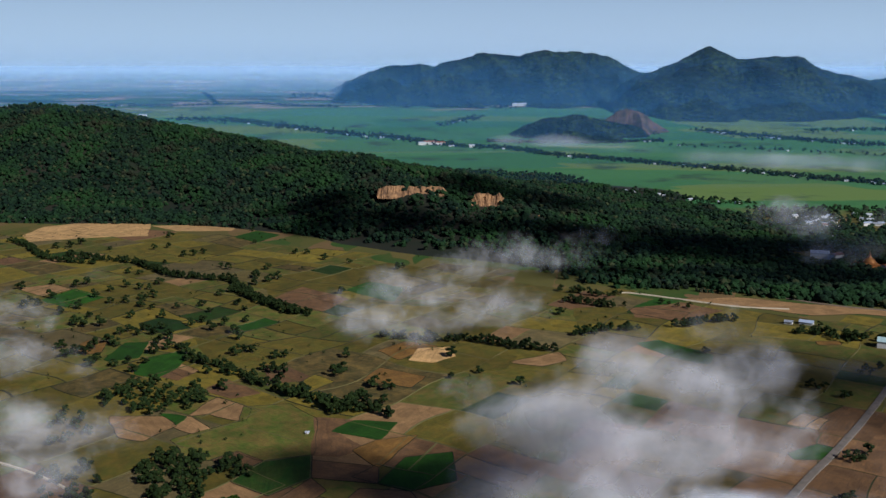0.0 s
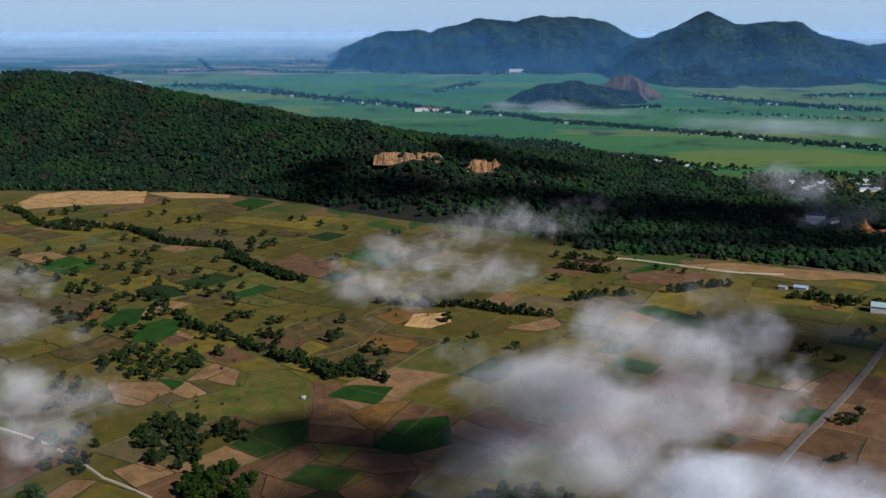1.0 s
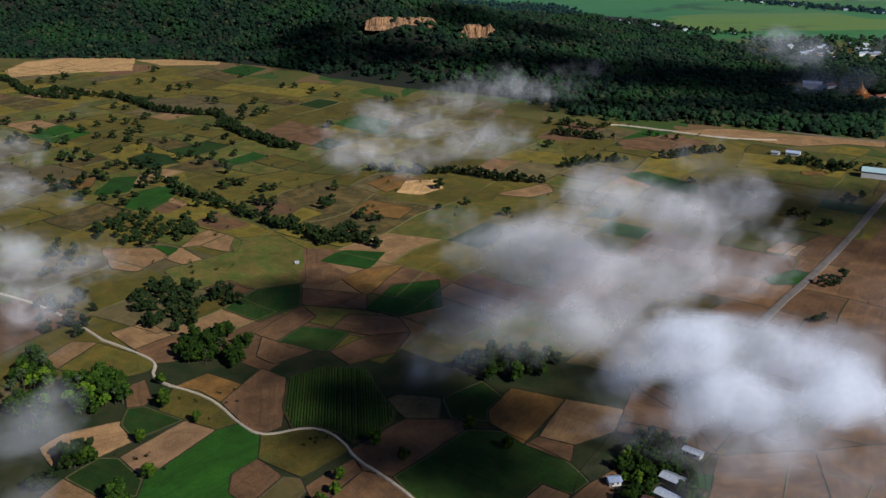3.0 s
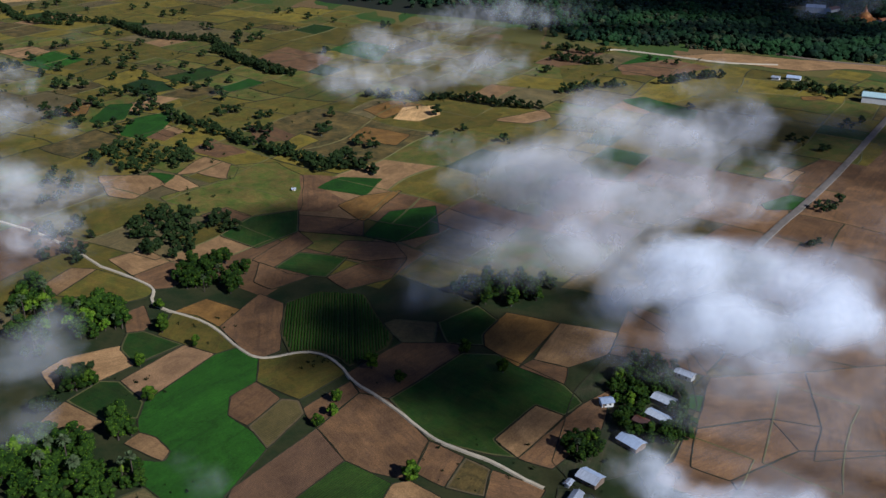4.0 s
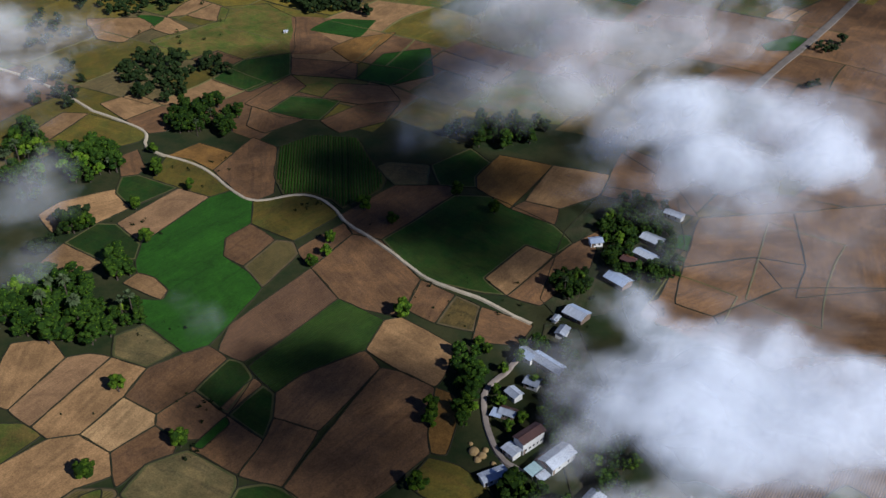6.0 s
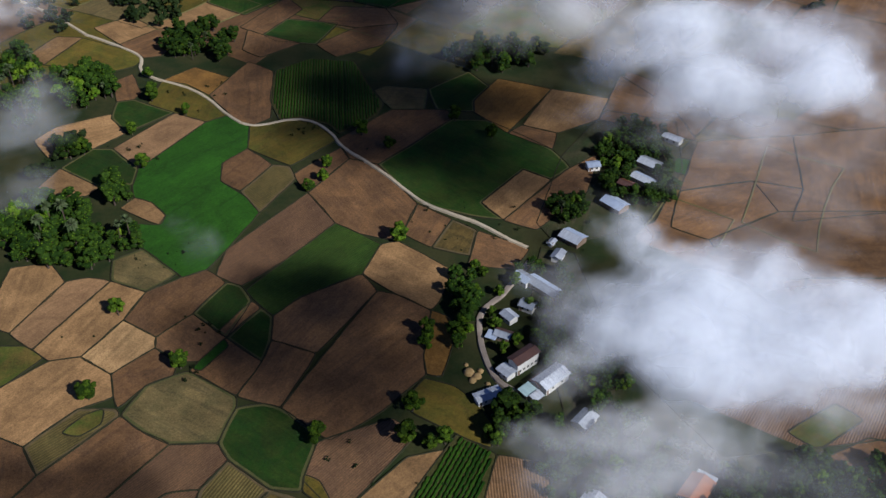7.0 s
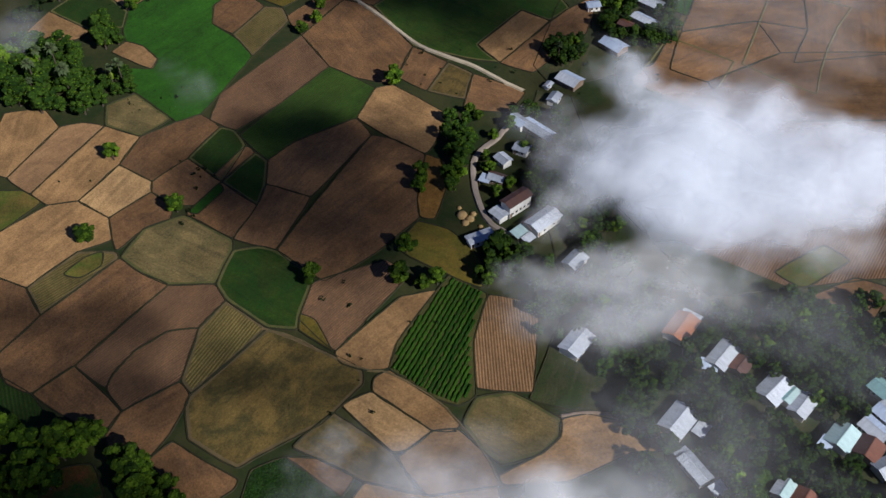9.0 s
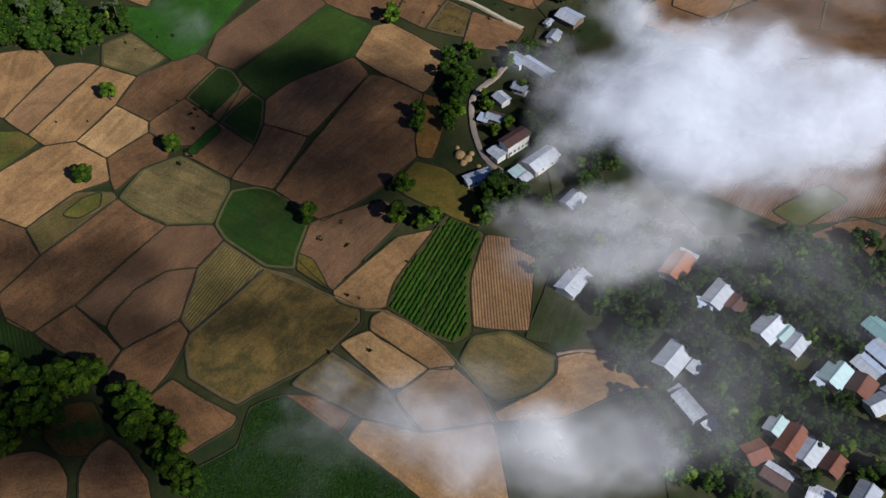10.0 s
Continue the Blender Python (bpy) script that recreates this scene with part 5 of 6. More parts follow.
house(26.7, 201.0, 25, 8.4, 3.6, "white", "white", pitch=0.15, words="white-roofed open barn by the lane")
house(49.0, 253.8, -47, 13.5, 4.4, "grey", "blue", walls="mud", words="long grey-roofed shed")
house(42.0, 259.0, -47, 6.4, 4.4, "blue", "grey", words="grey-roofed shed in mist")
house(42.5, 244.0, -30, 5.0, 4.0, "grey", "grey", words="grey-roofed hut under trees")
house(35.6, 238.4, -53, 4.8, 3.6, "grey", "white", words="small hut under trees")
house(33.0, 229.0, -27, 5.2, 3.4, "grey", "maroon", walls="mud", words="small dark hut under trees")
shed(29.2, 228.8, -27, 3.4, 3.2, "blue")
house(96.6, 321.8, -47, 10.4, 4.2, "white", "blue", walls="mud", words="long white-roofed house at the village end")
house(101.5, 334.0, -44, 9.6, 5.4, "white", "grey", walls="mud", words="white-roofed house at the village end")
house(114.8, 354.2, -41, 8.2, 3.6, "white", "white", words="white-roofed shed at the village end")
house(82.0, 305.0, -50, 9.6, 6.0, "blue", "blue", walls="mud", words="blue-white roofed house in thin mist")
house(62.7, 283.0, -43, 8.4, 6.2, "white", "blue", walls="mud", words="white-roofed house at the road end")
house(77.0, 333.5, 10, 5.0, 4.0, "blue", "blue", words="blue-roofed hut at the village edge")
house(89.0, 318.5, -40, 6.5, 3.6, "maroon", "rust", walls="mud", words="low dark house in the village")
house(56.0, 272.0, 60, 5.0, 3.4, "white", "grey", words="small hut at the road end")
house(54.5, 281.0, 55, 3.2, 1.8, "white", "white", high=1.6, windows=0, words="tiny shelter at the road end")

# ---- trees of the village and the fields ----
grove([(62, 120), (100, 172), (146, 135), (104, 86)], 560, 0.62, 0.02)
grove([(70, 100), (88, 118), (100, 104), (84, 90)], 26, 0.65, 0.0)
grove([(110, 150), (128, 176), (152, 156), (132, 140)], 50, 0.7, 0.0)
grove([(44, 215), (58, 240), (74, 220), (60, 195)], 60, 0.62, 0.0)
grove([(40, 172), (60, 196), (82, 172), (62, 146)], 90, 0.55, 0.0)
grove([(38, 245), (46, 268), (62, 262), (52, 236)], 40, 0.6, 0.0)
trees_at([(-101.4, 244.1), (-100.4, 203.6), (-73.9, 217.2), (-26, 185.2), (-3.7, 286.7), (7.3, 230.7), (7.1, 225.1), (3.1, 196.5), (13, 182.9), (8.2, 181.4), (0.8, 183.9)])
trees_at([(-115.6, 340), (-36.1, 337.5), (-37.1, 327.1), (-42.1, 320.5), (-4.2, 284.5), (-132.6, 422.6), (-126.5, 404.9), (35.3, 360), (-106.5, 385), (-144.5, 351.5), (-149.5, 351.6), (-119.2, 447.1), (-125.7, 399.3), (-9.9, 351.9), (19.1, 375.5), (-23.2, 364.3), (-127.4, 367.8)])
trees_at([(24.7, 252), (22.1, 245.4), (19.7, 235.2), (18.5, 228.1), (27.8, 262.2), (24.8, 265.5), (29.5, 240), (30.2, 234), (29.4, 195.1), (30.9, 186.1), (32.6, 196.2), (26.2, 185.6), (34.2, 191.3), (32.6, 222.1), (37.5, 226.1), (38.8, 257), (32.6, 251.1), (43.2, 244.6), (44.3, 228.7), (47.6, 235.7), (41.5, 194.7), (28.7, 182)], 0.8)
trees_at([(-96, 125.6), (-101.8, 129.3), (-89, 125.5), (-85.6, 127.2), (-81.5, 129.9), (-92.3, 120.2), (-96.1, 117.7), (-98.7, 113.5), (-87.6, 114.2), (-78.2, 128.9), (-62.9, 111.3), (-58.1, 109.5), (-66.8, 115.5), (-54.3, 101.4), (-50.3, 99), (-61.6, 116.3), (-56.6, 113.7), (-52.6, 107.8), (-96.8, 106.8), (-103.1, 120.4), (-92.4, 112.5), (-65.4, 119.8), (-63.5, 110.4), (-70.9, 122), (-46.7, 95.1), (-49.1, 96.7), (-108, 124), (-106.3, 113.6)], 1.25)
for x, y in ((-63.5, 110.4), (-81.8, 124.5), (-86, 122.8), (-56.2, 103.8), (-53.5, 100.6), (-95, 119), (-64, 117)):
    tree(x, y, pick.uniform(0.9, 1.25), "lime", "scattered field trees")
trees_at([(-387, 1342), (-492, 1286), (-499, 1265), (-513, 1257), (-438, 1243), (-381, 1246), (-366, 1258), (-329, 1197), (-310, 1220), (-317, 1204), (-340, 1150), (-266, 1131), (-255, 1117), (-257, 1293), (-280, 1398), (-190, 1217), (-176, 1213), (-148, 1178), (-115, 1155), (-108, 989), (-208, 1116), (-215, 1078), (-206, 1033), (-194, 1050), (-187, 1062), (-431, 1037), (-400, 1022), (-392, 1034), (-356, 1000), (-345, 1021), (-326, 1010), (-316, 1010), (-313, 1035), (-366, 1097), (-351, 1087)], 1.55)
trees_at([(-455, 1012), (-421, 954), (-406, 969), (-360, 924), (-370, 902), (-362, 973), (-337, 948), (-320, 948), (-310, 967), (-301, 972), (-300, 933), (-287, 923), (-264, 927), (-241, 934), (-233, 981), (-227, 910), (-206, 940), (-195, 917), (-297, 887), (-267, 889), (-225, 871), (-233, 861), (-210, 843), (-202, 860), (-184, 873), (-187, 834), (-178, 812), (-289, 801), (-279, 792), (-338, 890), (-331, 855), (-316, 858), (-341, 863), (-295, 784)], 1.55)
trees_at([(-288, 829), (-284, 838), (-273, 828), (-270, 842), (-258, 828), (-256, 847), (-245, 828), (-245, 800), (-233, 782), (-226, 786), (-220, 782), (-213, 769), (-240, 769), (-237, 809), (-171, 765), (-167, 773), (-159, 773), (-137, 756), (-130, 759), (-141, 725), (-132, 720), (-124, 717), (-173, 718), (-183, 715), (-207, 749), (-199, 743), (-191, 738), (-181, 736), (-146, 696), (-138, 689), (-131, 687), (-123, 692), (-83, 709), (-79, 719), (-51, 684), (-40, 678)], 1.55)
trees_at([(-79, 760), (7, 762), (28, 718), (6, 704), (58, 689), (218, 770), (113, 902), (-64, 649), (-61, 654), (-52, 643), (-42, 649), (-81, 640), (-101, 669), (-281, 735), (-304, 767), (-310, 759), (-323, 787), (-296, 767), (-281, 750), (-262, 735), (-253, 742), (-242, 719), (-240, 742), (-406, 937), (-415, 926), (-161, 676), (-212, 1068), (-48, 1129), (-54, 1119)], 1.55)
trees_at([(271, 682), (275, 677), (283, 682), (277, 693), (331, 723), (333, 717), (323, 713), (344, 727), (219, 491), (225, 494), (288, 659), (293, 662), (164, 942), (170, 930), (182, 935), (221, 947), (227, 940), (234, 932), (244, 927), (328, 849), (335, 839), (344, 829), (355, 823), (359, 810), (349, 801), (368, 819), (381, 827), (391, 821), (397, 817), (343, 810), (357, 815), (347, 858)])
hedgerow([(-477, 1201), (-437, 1177), (-373, 1154), (-328, 1093), (-295, 1067), (-241, 1054), (-193, 965), (-150, 916), (-131, 897)], 2.2)
hedgerow([(-600, 1311), (-562, 1275), (-503, 1186), (-474, 1164), (-426, 1148)], 2.5)
hedgerow([(-57, 822), (-8, 807), (22, 810), (45, 795), (69, 785), (96, 776)], 2.5)
hedgerow([(114, 825), (154, 842), (175, 845)], 2.5)
hedgerow([(211, 848), (230, 863), (278, 878)], 2.5)
hedgerow([(-125, 677), (-95, 655), (-76, 631), (-62, 652), (-57, 658)], 2.5)
hedgerow([(-76, 628), (-53, 633), (-34, 620)], 2.5)
hedgerow([(121, 1003), (171, 976), (185, 988)], 3.1)
hedgerow([(-209, 754), (-182, 735), (-163, 722), (-137, 686)], 3.1)
hedgerow([(-227, 1010), (-183, 946), (-149, 904), (-129, 894)], 2.5)
hedgerow([(241, 546), (252, 545), (262, 564)], 3.1)
hedgerow([(-156, 340), (-160, 332), (-155, 345), (-146, 358)], 3.7)
hedgerow([(139, 429), (144, 429)], 5.0)
hedgerow([(307.4, 834.6), (331.4, 830.8), (355.5, 816.0), (380.5, 805.2)], 2.2)
hedgerow([(124.4, 953.4), (145.7, 941.3), (169.2, 929.5)], 2.4)
grove([(-246, 656), (-216, 689), (-168, 653), (-198, 623)], 38)
grove([(-176, 518), (-164, 557), (-132, 516), (-145, 481)], 40)
grove([(-131, 527), (-124, 538), (-112, 527), (-120, 516)], 7)
grove([(-133, 458), (-117, 478), (-93, 456), (-109, 437)], 26)
grove([(-176, 411), (-166, 430), (-146, 410), (-156, 392)], 30)
grove([(-203, 410), (-208, 454), (-182, 410), (-180, 372)], 34)
grove([(-161, 293), (-149, 317), (-122, 292), (-134, 270)], 56)
grove([(-127, 318), (-122, 324), (-115, 318), (-119, 312)], 8)
grove([(-115, 286), (-110, 292), (-102, 286), (-107, 279)], 7)
grove([(-125, 277), (-120, 283), (-112, 276), (-117, 270)], 8)
grove([(15, 439), (43, 455), (69, 437), (41, 422)], 26)
grove([(-160, 353), (-155, 359), (-146, 353), (-151, 347)], 4)
grove([(79, 338), (100, 371), (112, 338), (88, 305)], 110, 0.62, 0.0)
grove([(56, 303), (65, 314), (71, 303), (62, 293)], 18, 0.62)
grove([(95, 314), (104, 327), (108, 314), (99, 302)], 22, 0.62)
grove([(14, 240), (22, 266), (25, 250), (20, 224)], 16, 0.7, 0.0)
grove([(26, 193), (32, 203), (40, 192), (31, 182)], 14, 0.75, 0.0)
grove([(-232, 503), (-221, 532), (-189, 502), (-201, 475)], 12)
grove([(-260, 595), (-258, 634), (-229, 594), (-232, 559)], 8)

# ---- parcels of the far pasture ----
def parcels(box, least, rng):
    """Splits a rectangle again and again into uneven parcels."""
    x0, x1, y0, y1 = box
    w, h = x1 - x0, y1 - y0
    if max(w, h) < least * rng.uniform(1.0, 2.1):
        return [box]
    t = rng.uniform(0.36, 0.64)
    if w > h * rng.uniform(0.8, 1.25):
        m = x0 + w * t
        return parcels((x0, m, y0, y1), least, rng) + parcels((m, x1, y0, y1), least, rng)
    m = y0 + h * t
    return parcels((x0, x1, y0, m), least, rng) + parcels((x0, x1, m, y1), least, rng)


def pasture_parcels(seed):
    rng = random.Random(seed)
    c, q = math.cos(radians(-34)), math.sin(radians(-34))
    kinds = ["olive"] * 9 + ["grass"] * 7 + ["yellow"] * 5 + ["olive2"] * 3 + ["fallow"] * 2 + ["green"] * 2 + ["dkgreen", "tan", "brown", "rowolive"]
    bare = ["brown"] * 6 + ["rowbrown"] * 2 + ["fallow", "olive2", "olive", "rowolive"]
    for x0, x1, y0, y1 in parcels((-760, 1000, -960, 620), 44, rng):
        ring = []
        for ax, ay, bx, by in ((x0, y0, x1, y0), (x1, y0, x1, y1), (x1, y1, x0, y1), (x0, y1, x0, y0)):
            n = max(2, int(math.hypot(bx - ax, by - ay) / 12))
            for i in range(n):
                u, v = ax + (bx - ax) * i / n, ay + (by - ay) * i / n
                u, v = u + 16 * noise.noise(Vector((u * 0.012, v * 0.012, 3.0))), v + 16 * noise.noise(Vector((u * 0.012, v * 0.012, 9.0)))
                ring.append(Vector((-100 + c * u - q * v, 980 + q * u + c * v)))
        mid = sum(ring, Vector((0, 0))) / len(ring)
        edge = np.interp(mid.x / mid.y, [-0.6, -0.3, -0.1, 0.0, 0.13, 0.27, 0.5], [1440, 1400, 1250, 1170, 1030, 940, 880])
        far = max(p.y for p in ring)
        if mid.y < 450 and -190 < mid.x < 100 or mid.y < 175:
            continue
        if not ( far < edge + 25 and abs(mid.x) < 0.54 * mid.y + 40):
            continue
        dry = mid.x > 85 and mid.y < 620
        kind = rng.choice(bare if dry else ["grass", "grass", "olive", "tan", "brown", "fallow"] if mid.y < 640 else kinds)
        if kind == "green" and (x1 - x0) * (y1 - y0) > 1500:
            kind = "grass"
        spin = radians(-34 + rng.choice((0, 90)))
        back = Matrix.Rotation(-spin, 2)
        pts = offset([back @ (p - mid) for p in ring], 0.5)
        n = len(pts)
        v = [(p.x, p.y, 0.05) for p in pts] + [(p.x, p.y, -0.2) for p in pts]
        f = [tuple(range(n))] + [((i + 1) % n, i, n + i, n + (i + 1) % n) for i in range(n)]
        soil = mesh_object("field", v, f, SOIL[kind])
        soil.matrix_basis = pose(mid.x, mid.y, 0, 0, 0, math.degrees(spin))
        if rng.random() < (0.15 if dry else 0.6):
            band("bund", pts, [(-0.75, -0.1), (-0.3, 0.35), (0.1, 0.35), (0.5, 0.0)], FAR_BUND if rng.random() < 0.6 else BUND, soil)
        tagged(soil, FIELD_WORDS[kind] + " out on the plain", "field", kind="structure")


pasture_parcels(5)

# ---- shrubs, haystacks and small things out in the fields ----
def shrubs(label, spots):
    return joined("shrubs", SHRUB_CROWNS, [(x, y, 0, q, pick.uniform(0, 6.28)) for x, y, q in spots], label, "shrubs")


scrub = random.Random(77)
spots = []
while len(spots) < 430:
    sx, sy = scrub.uniform(-640, 330), scrub.uniform(560, 1380)
    if noise.noise(Vector((sx * 0.011, sy * 0.006, 8.0))) + scrub.uniform(-0.35, 0.35) > 0.12 - 0.15 * (sx < -150):
        spots.append((sx, sy, scrub.uniform(0.14, 0.5)))
shrubs("scattered low dark shrubs over the pasture", spots)
shrubs("row of low shrubs along a bund", [(x + scrub.gauss(0, 0.8), y + scrub.gauss(0, 0.8), scrub.uniform(0.08, 0.3)) for (ax, ay), (bx, by) in
       (((-26, 185), (20, 133)), ((-63, 240), (-72, 200)), ((60, 270), (98, 300)), ((-110, 285), (-84, 268)), ((-130, 420), (-88, 386)), ((0, 310), (44, 280)), ((-60, 374), (-36, 364)), ((-150, 360), (-110, 338)))
       for i in range(14) for x, y in [(ax + (bx - ax) * scrub.random(), ay + (by - ay) * scrub.random())]])


def haystack(x, y, r, h):
    """A low heap of straw with an uneven top."""
    v, f = [], []
    for k, (q, z) in enumerate(((1.0, -0.1), (0.95, 0.35), (0.7, 0.75), (0.35, 0.95))):
        for i in range(10):
            a, w = i * 0.6283, 1 + 0.16 * noise.noise(Vector((x + i, y, k)))
            v.append((x + r * q * w * math.cos(a), y + r * q * w * math.sin(a), h * z * (1 if z < 0 else w)))
    for k in range(3):
        f += [(k * 10 + i, k * 10 + (i + 1) % 10, k * 10 + 10 + (i + 1) % 10, k * 10 + 10 + i) for i in range(10)]
    f.append(tuple(range(30, 40)))
    return tagged(mesh_object("haystack", v, f, STRAW, smooth=True), "heap of pale straw beside the lane", "haystack", "straw heaps")


for hx, hy, hr in ((21.0, 213.0, 1.9), (23.6, 211.2, 1.5), (22.0, 209.4, 1.3), (24.8, 213.6, 1.1), (27.0, 207.6, 0.9), (20.2, 216.6, 0.8)):
    haystack(hx, hy, hr, hr * 0.8)
for hx, hy, hr in ((-107, 233, 0.5), (-118, 233, 0.45), (-77.6, 242.5, 0.5), (-80, 238.4, 0.45), (-8, 168, 0.6), (-13, 162, 0.5), (18, 130, 0.5), (-4, 296, 0.5), (8, 290, 0.5), (14, 294, 0.45), (20, 278, 0.4), (-36, 345, 0.5), (-20, 352, 0.5)):
    tagged(joined("bush", FAR_CROWNS[:1], [(hx, hy, 0, hr * 0.28, hx)], "small dark bush alone in a ploughed field", "bush"), kind="thing", group="field bushes")
house(-88, 590, 20, 2.2, 1.8, "white", "white", high=1.6, windows=0, words="tiny white field hut in the grass")

# ---- cliffs on the hill ----
def cliff(x0, x1, y, z0, z1, seed):
    """A jagged face of pale rock, broken into buttresses."""
    nx, nz = 60, 12
    v = []
    for k in range(nz):
        t = k / (nz - 1)
        for i in range(nx):
            s = i / (nx - 1)
            x = x0 + (x1 - x0) * s
            crest = z1 - (z1 - z0) * 0.45 * abs(noise.noise(Vector((x * 0.06, seed, 0)))) - (z1 - z0) * 0.3 * abs(2 * s - 1) ** 6
            z = z0 + (crest - z0) * t
            rib = 7 * abs(noise.noise(Vector((x * 0.11, z * 0.03, seed)))) + 2.5 * noise.noise(Vector((x * 0.4, z * 0.25, seed + 3)))
            v.append((x, y + 16 * t - rib, z))
    back = [(x, yy + 30, z - 6) for x, yy, z in v[-nx:]]
    ob = mesh_object("cliff", v + back, grid_faces(nz + 1, nx), ROCK)
    return tagged(ob, "bare pale orange rock cliff breaking out of the forest", "cliff", kind="structure")


cliff(-98, 6, 1418, 46, 64, 1.0)
cliff(42, 96, 1404, 30, 55, 4.0)
cliff(113, 128, 1352, 22, 33, 8.0)
cliff(136, 146, 1350, 20, 30, 9.0)
CLEARINGS += [(-48, 1416, 50, 8), (69, 1400, 28, 7), (130, 1340, 24, 16), (-644, 1690, 9, 16), (-637, 1546, 12, 20), (-445, 1547, 14, 18), (-412, 1535, 12, 14), (-112, 1302, 14, 14), (474, 1195, 34, 40), (512, 1128, 26, 30)]
forest()

# ---- far villages, hedges and the town ----
def far_house(x, y, turn, long, wide, roof, label, high=4.0):
    root = new("house")
    root.matrix_basis = pose(x, y, float(plain_z(y)), 0, 0, turn)
    l, w = long / 2, wide / 2
    bm = box_bm(-l, l, -w, w, -1.5, high)
    part("wall", bm, WALL, root)
    for side in (-1, 1):
        part("roof_slope", slope_bm(-l - 0.5, l + 0.5, 0.02 * side, high + w * 0.45, side * (w + 0.6), high - 0.15, 0.15), ROOF[roof], root)
    return tagged(root, label, "house", "far village houses")


def far_belt(line, gap, houses, spread, seed, size=1.0):
    """A belt of trees across the plain with houses showing between them."""
    rng = random.Random(seed)
    places = []
    for (ax, ay), (bx, by) in zip(line, line[1:]):
        n = max(2, int(2.2 * math.hypot(bx - ax, by - ay) / gap))
        for i in range(n):
            t = (i + rng.random()) / n
            thick = 0.6 + 0.9 * abs(noise.noise(Vector((ax + t * 9, ay, seed))))
            x, y = ax + (bx - ax) * t + rng.gauss(0, spread * 0.6), ay + (by - ay) * t + rng.gauss(0, spread * 1.5 * thick)
            places.append((x, y, float(plain_z(y)) - 0.8, min(size, 1.1) * rng.uniform(0.45, 1.15), rng.uniform(0, 6.28)))
    joined("tree_belt", FOREST_CROWNS, places, "dark belt of village trees across the plain", "trees")
    for i in range(houses):
        (ax, ay), (bx, by) = rng.choice(list(zip(line, line[1:])))
        t = rng.random()
        x, y = ax + (bx - ax) * t, ay + (by - ay) * t - spread * rng.uniform(0.4, 1.7)
        far_house(x, y, rng.uniform(-20, 20), rng.uniform(5, 10), rng.uniform(4, 7), rng.choice(["white", "white", "white", "grey", "blue"]), "distant white house among village trees", rng.uniform(2, 3.5))


far_belt([(-1047, 3785), (-792, 3725), (-547, 3542), (-322, 3354), (-161, 3258), (28, 3026)], 3, 22, 26, 1, 1.1)
far_belt([(28, 3026), (200, 2941), (344, 2708), (477, 2567), (649, 2365), (792, 2180), (931, 2011), (1080, 1840)], 2.6, 26, 22, 2, 1.0)
far_belt([(924, 3465), (1057, 3307), (1233, 3161), (1392, 3027), (1600, 2900)], 3, 24, 32, 3, 1.2)
far_belt([(354, 1892), (427, 1821), (470, 1739), (553, 1708)], 6, 7, 14, 4)
far_belt([(-1421, 4109), (-1090, 4123), (-810, 4167), (-438, 4080)], 7, 3, 10, 5, 1.2)
far_belt([(-675, 4395), (-464, 4338), (-208, 4253), (275, 4080)], 4, 4, 40, 6, 1.5)
far_belt([(147, 3830), (60, 3720), (-9, 3603)], 6, 3, 22, 7, 1.3)
far_belt([(1303, 3449), (1498, 3481), (1700, 3500)], 6, 3, 24, 8, 1.3)
far_belt([(-1093, 4437), (-1020, 4290), (-961, 4138)], 6, 0, 8, 9)
far_belt([(700, 3050), (1000, 2900), (1300, 2700)], 22, 2, 30, 10)
far_belt([(300, 3550), (560, 3440), (760, 3360)], 9, 3, 26, 12)
far_belt([(150, 3150), (330, 3110), (520, 3115), (720, 3170)], 3, 4, 14, 14, 1.3)
far_house(-44, 3062, 5, 34, 14, "orange", "large distant white building with an orange roof", 9)
far_house(-8, 3050, -4, 30, 12, "orange", "large distant white building with an orange roof", 8)
far_house(-66, 3045, 0, 22, 12, "white", "large distant white building", 8)
far_house(89, 2975, 5, 16, 10, "white", "distant white house at the belt of trees", 7)
far_house(339, 4120, 0, 90, 16, "white", "long pale distant factory shed", 8)
far_house(-1191, 3845, 0, 30, 10, "white", "distant white house behind the hill", 6)
far_house(-655, 1506, 10, 12, 8, "white", "white house at the foot of the hill", 4)
far_house(476, 1192, -20, 22, 12, "white", "white monastery hall among the trees", 7)
far_house(492, 1180, 30, 16, 10, "rust", "red-roofed monastery hall among the trees", 7)
far_house(388, 1222, 10, 9, 8, "orange", "small orange-roofed shrine in the forest", 6)
far_house(246, 1292, 15, 14, 8, "rust", "brown-roofed house in the forest", 5)
far_house(338, 866, -30, 12, 7, "blue", "long blue-roofed shed beside trees", 2.6)
far_house(322, 868, -30, 7, 5, "grey", "small grey-roofed shed beside trees", 2.4)
far_house(390, 783, -28, 42, 12, "mint", "long pale green roofed warehouse", 6)

town = random.Random(21)
for i in range(64):
    ty = town.uniform(1275, 1560)
    far_house(town.uniform(0.368, 0.475) * ty, ty, town.uniform(-40, 40), town.uniform(8, 14), town.uniform(6, 9), town.choice(["white", "grey", "grey", "blue", "rust", "white"]), "town house in a crowd of pale roofs", town.uniform(3, 5))
joined("town_trees", FOREST_CROWNS, [(u * y, y, -0.5, town.uniform(0.6, 1.2), town.uniform(0, 6.28)) for u, y in ((town.uniform(0.32, 0.52), town.uniform(1350, 1640)) for i in range(520))],
       "dark trees crowding round the town roofs", "trees")


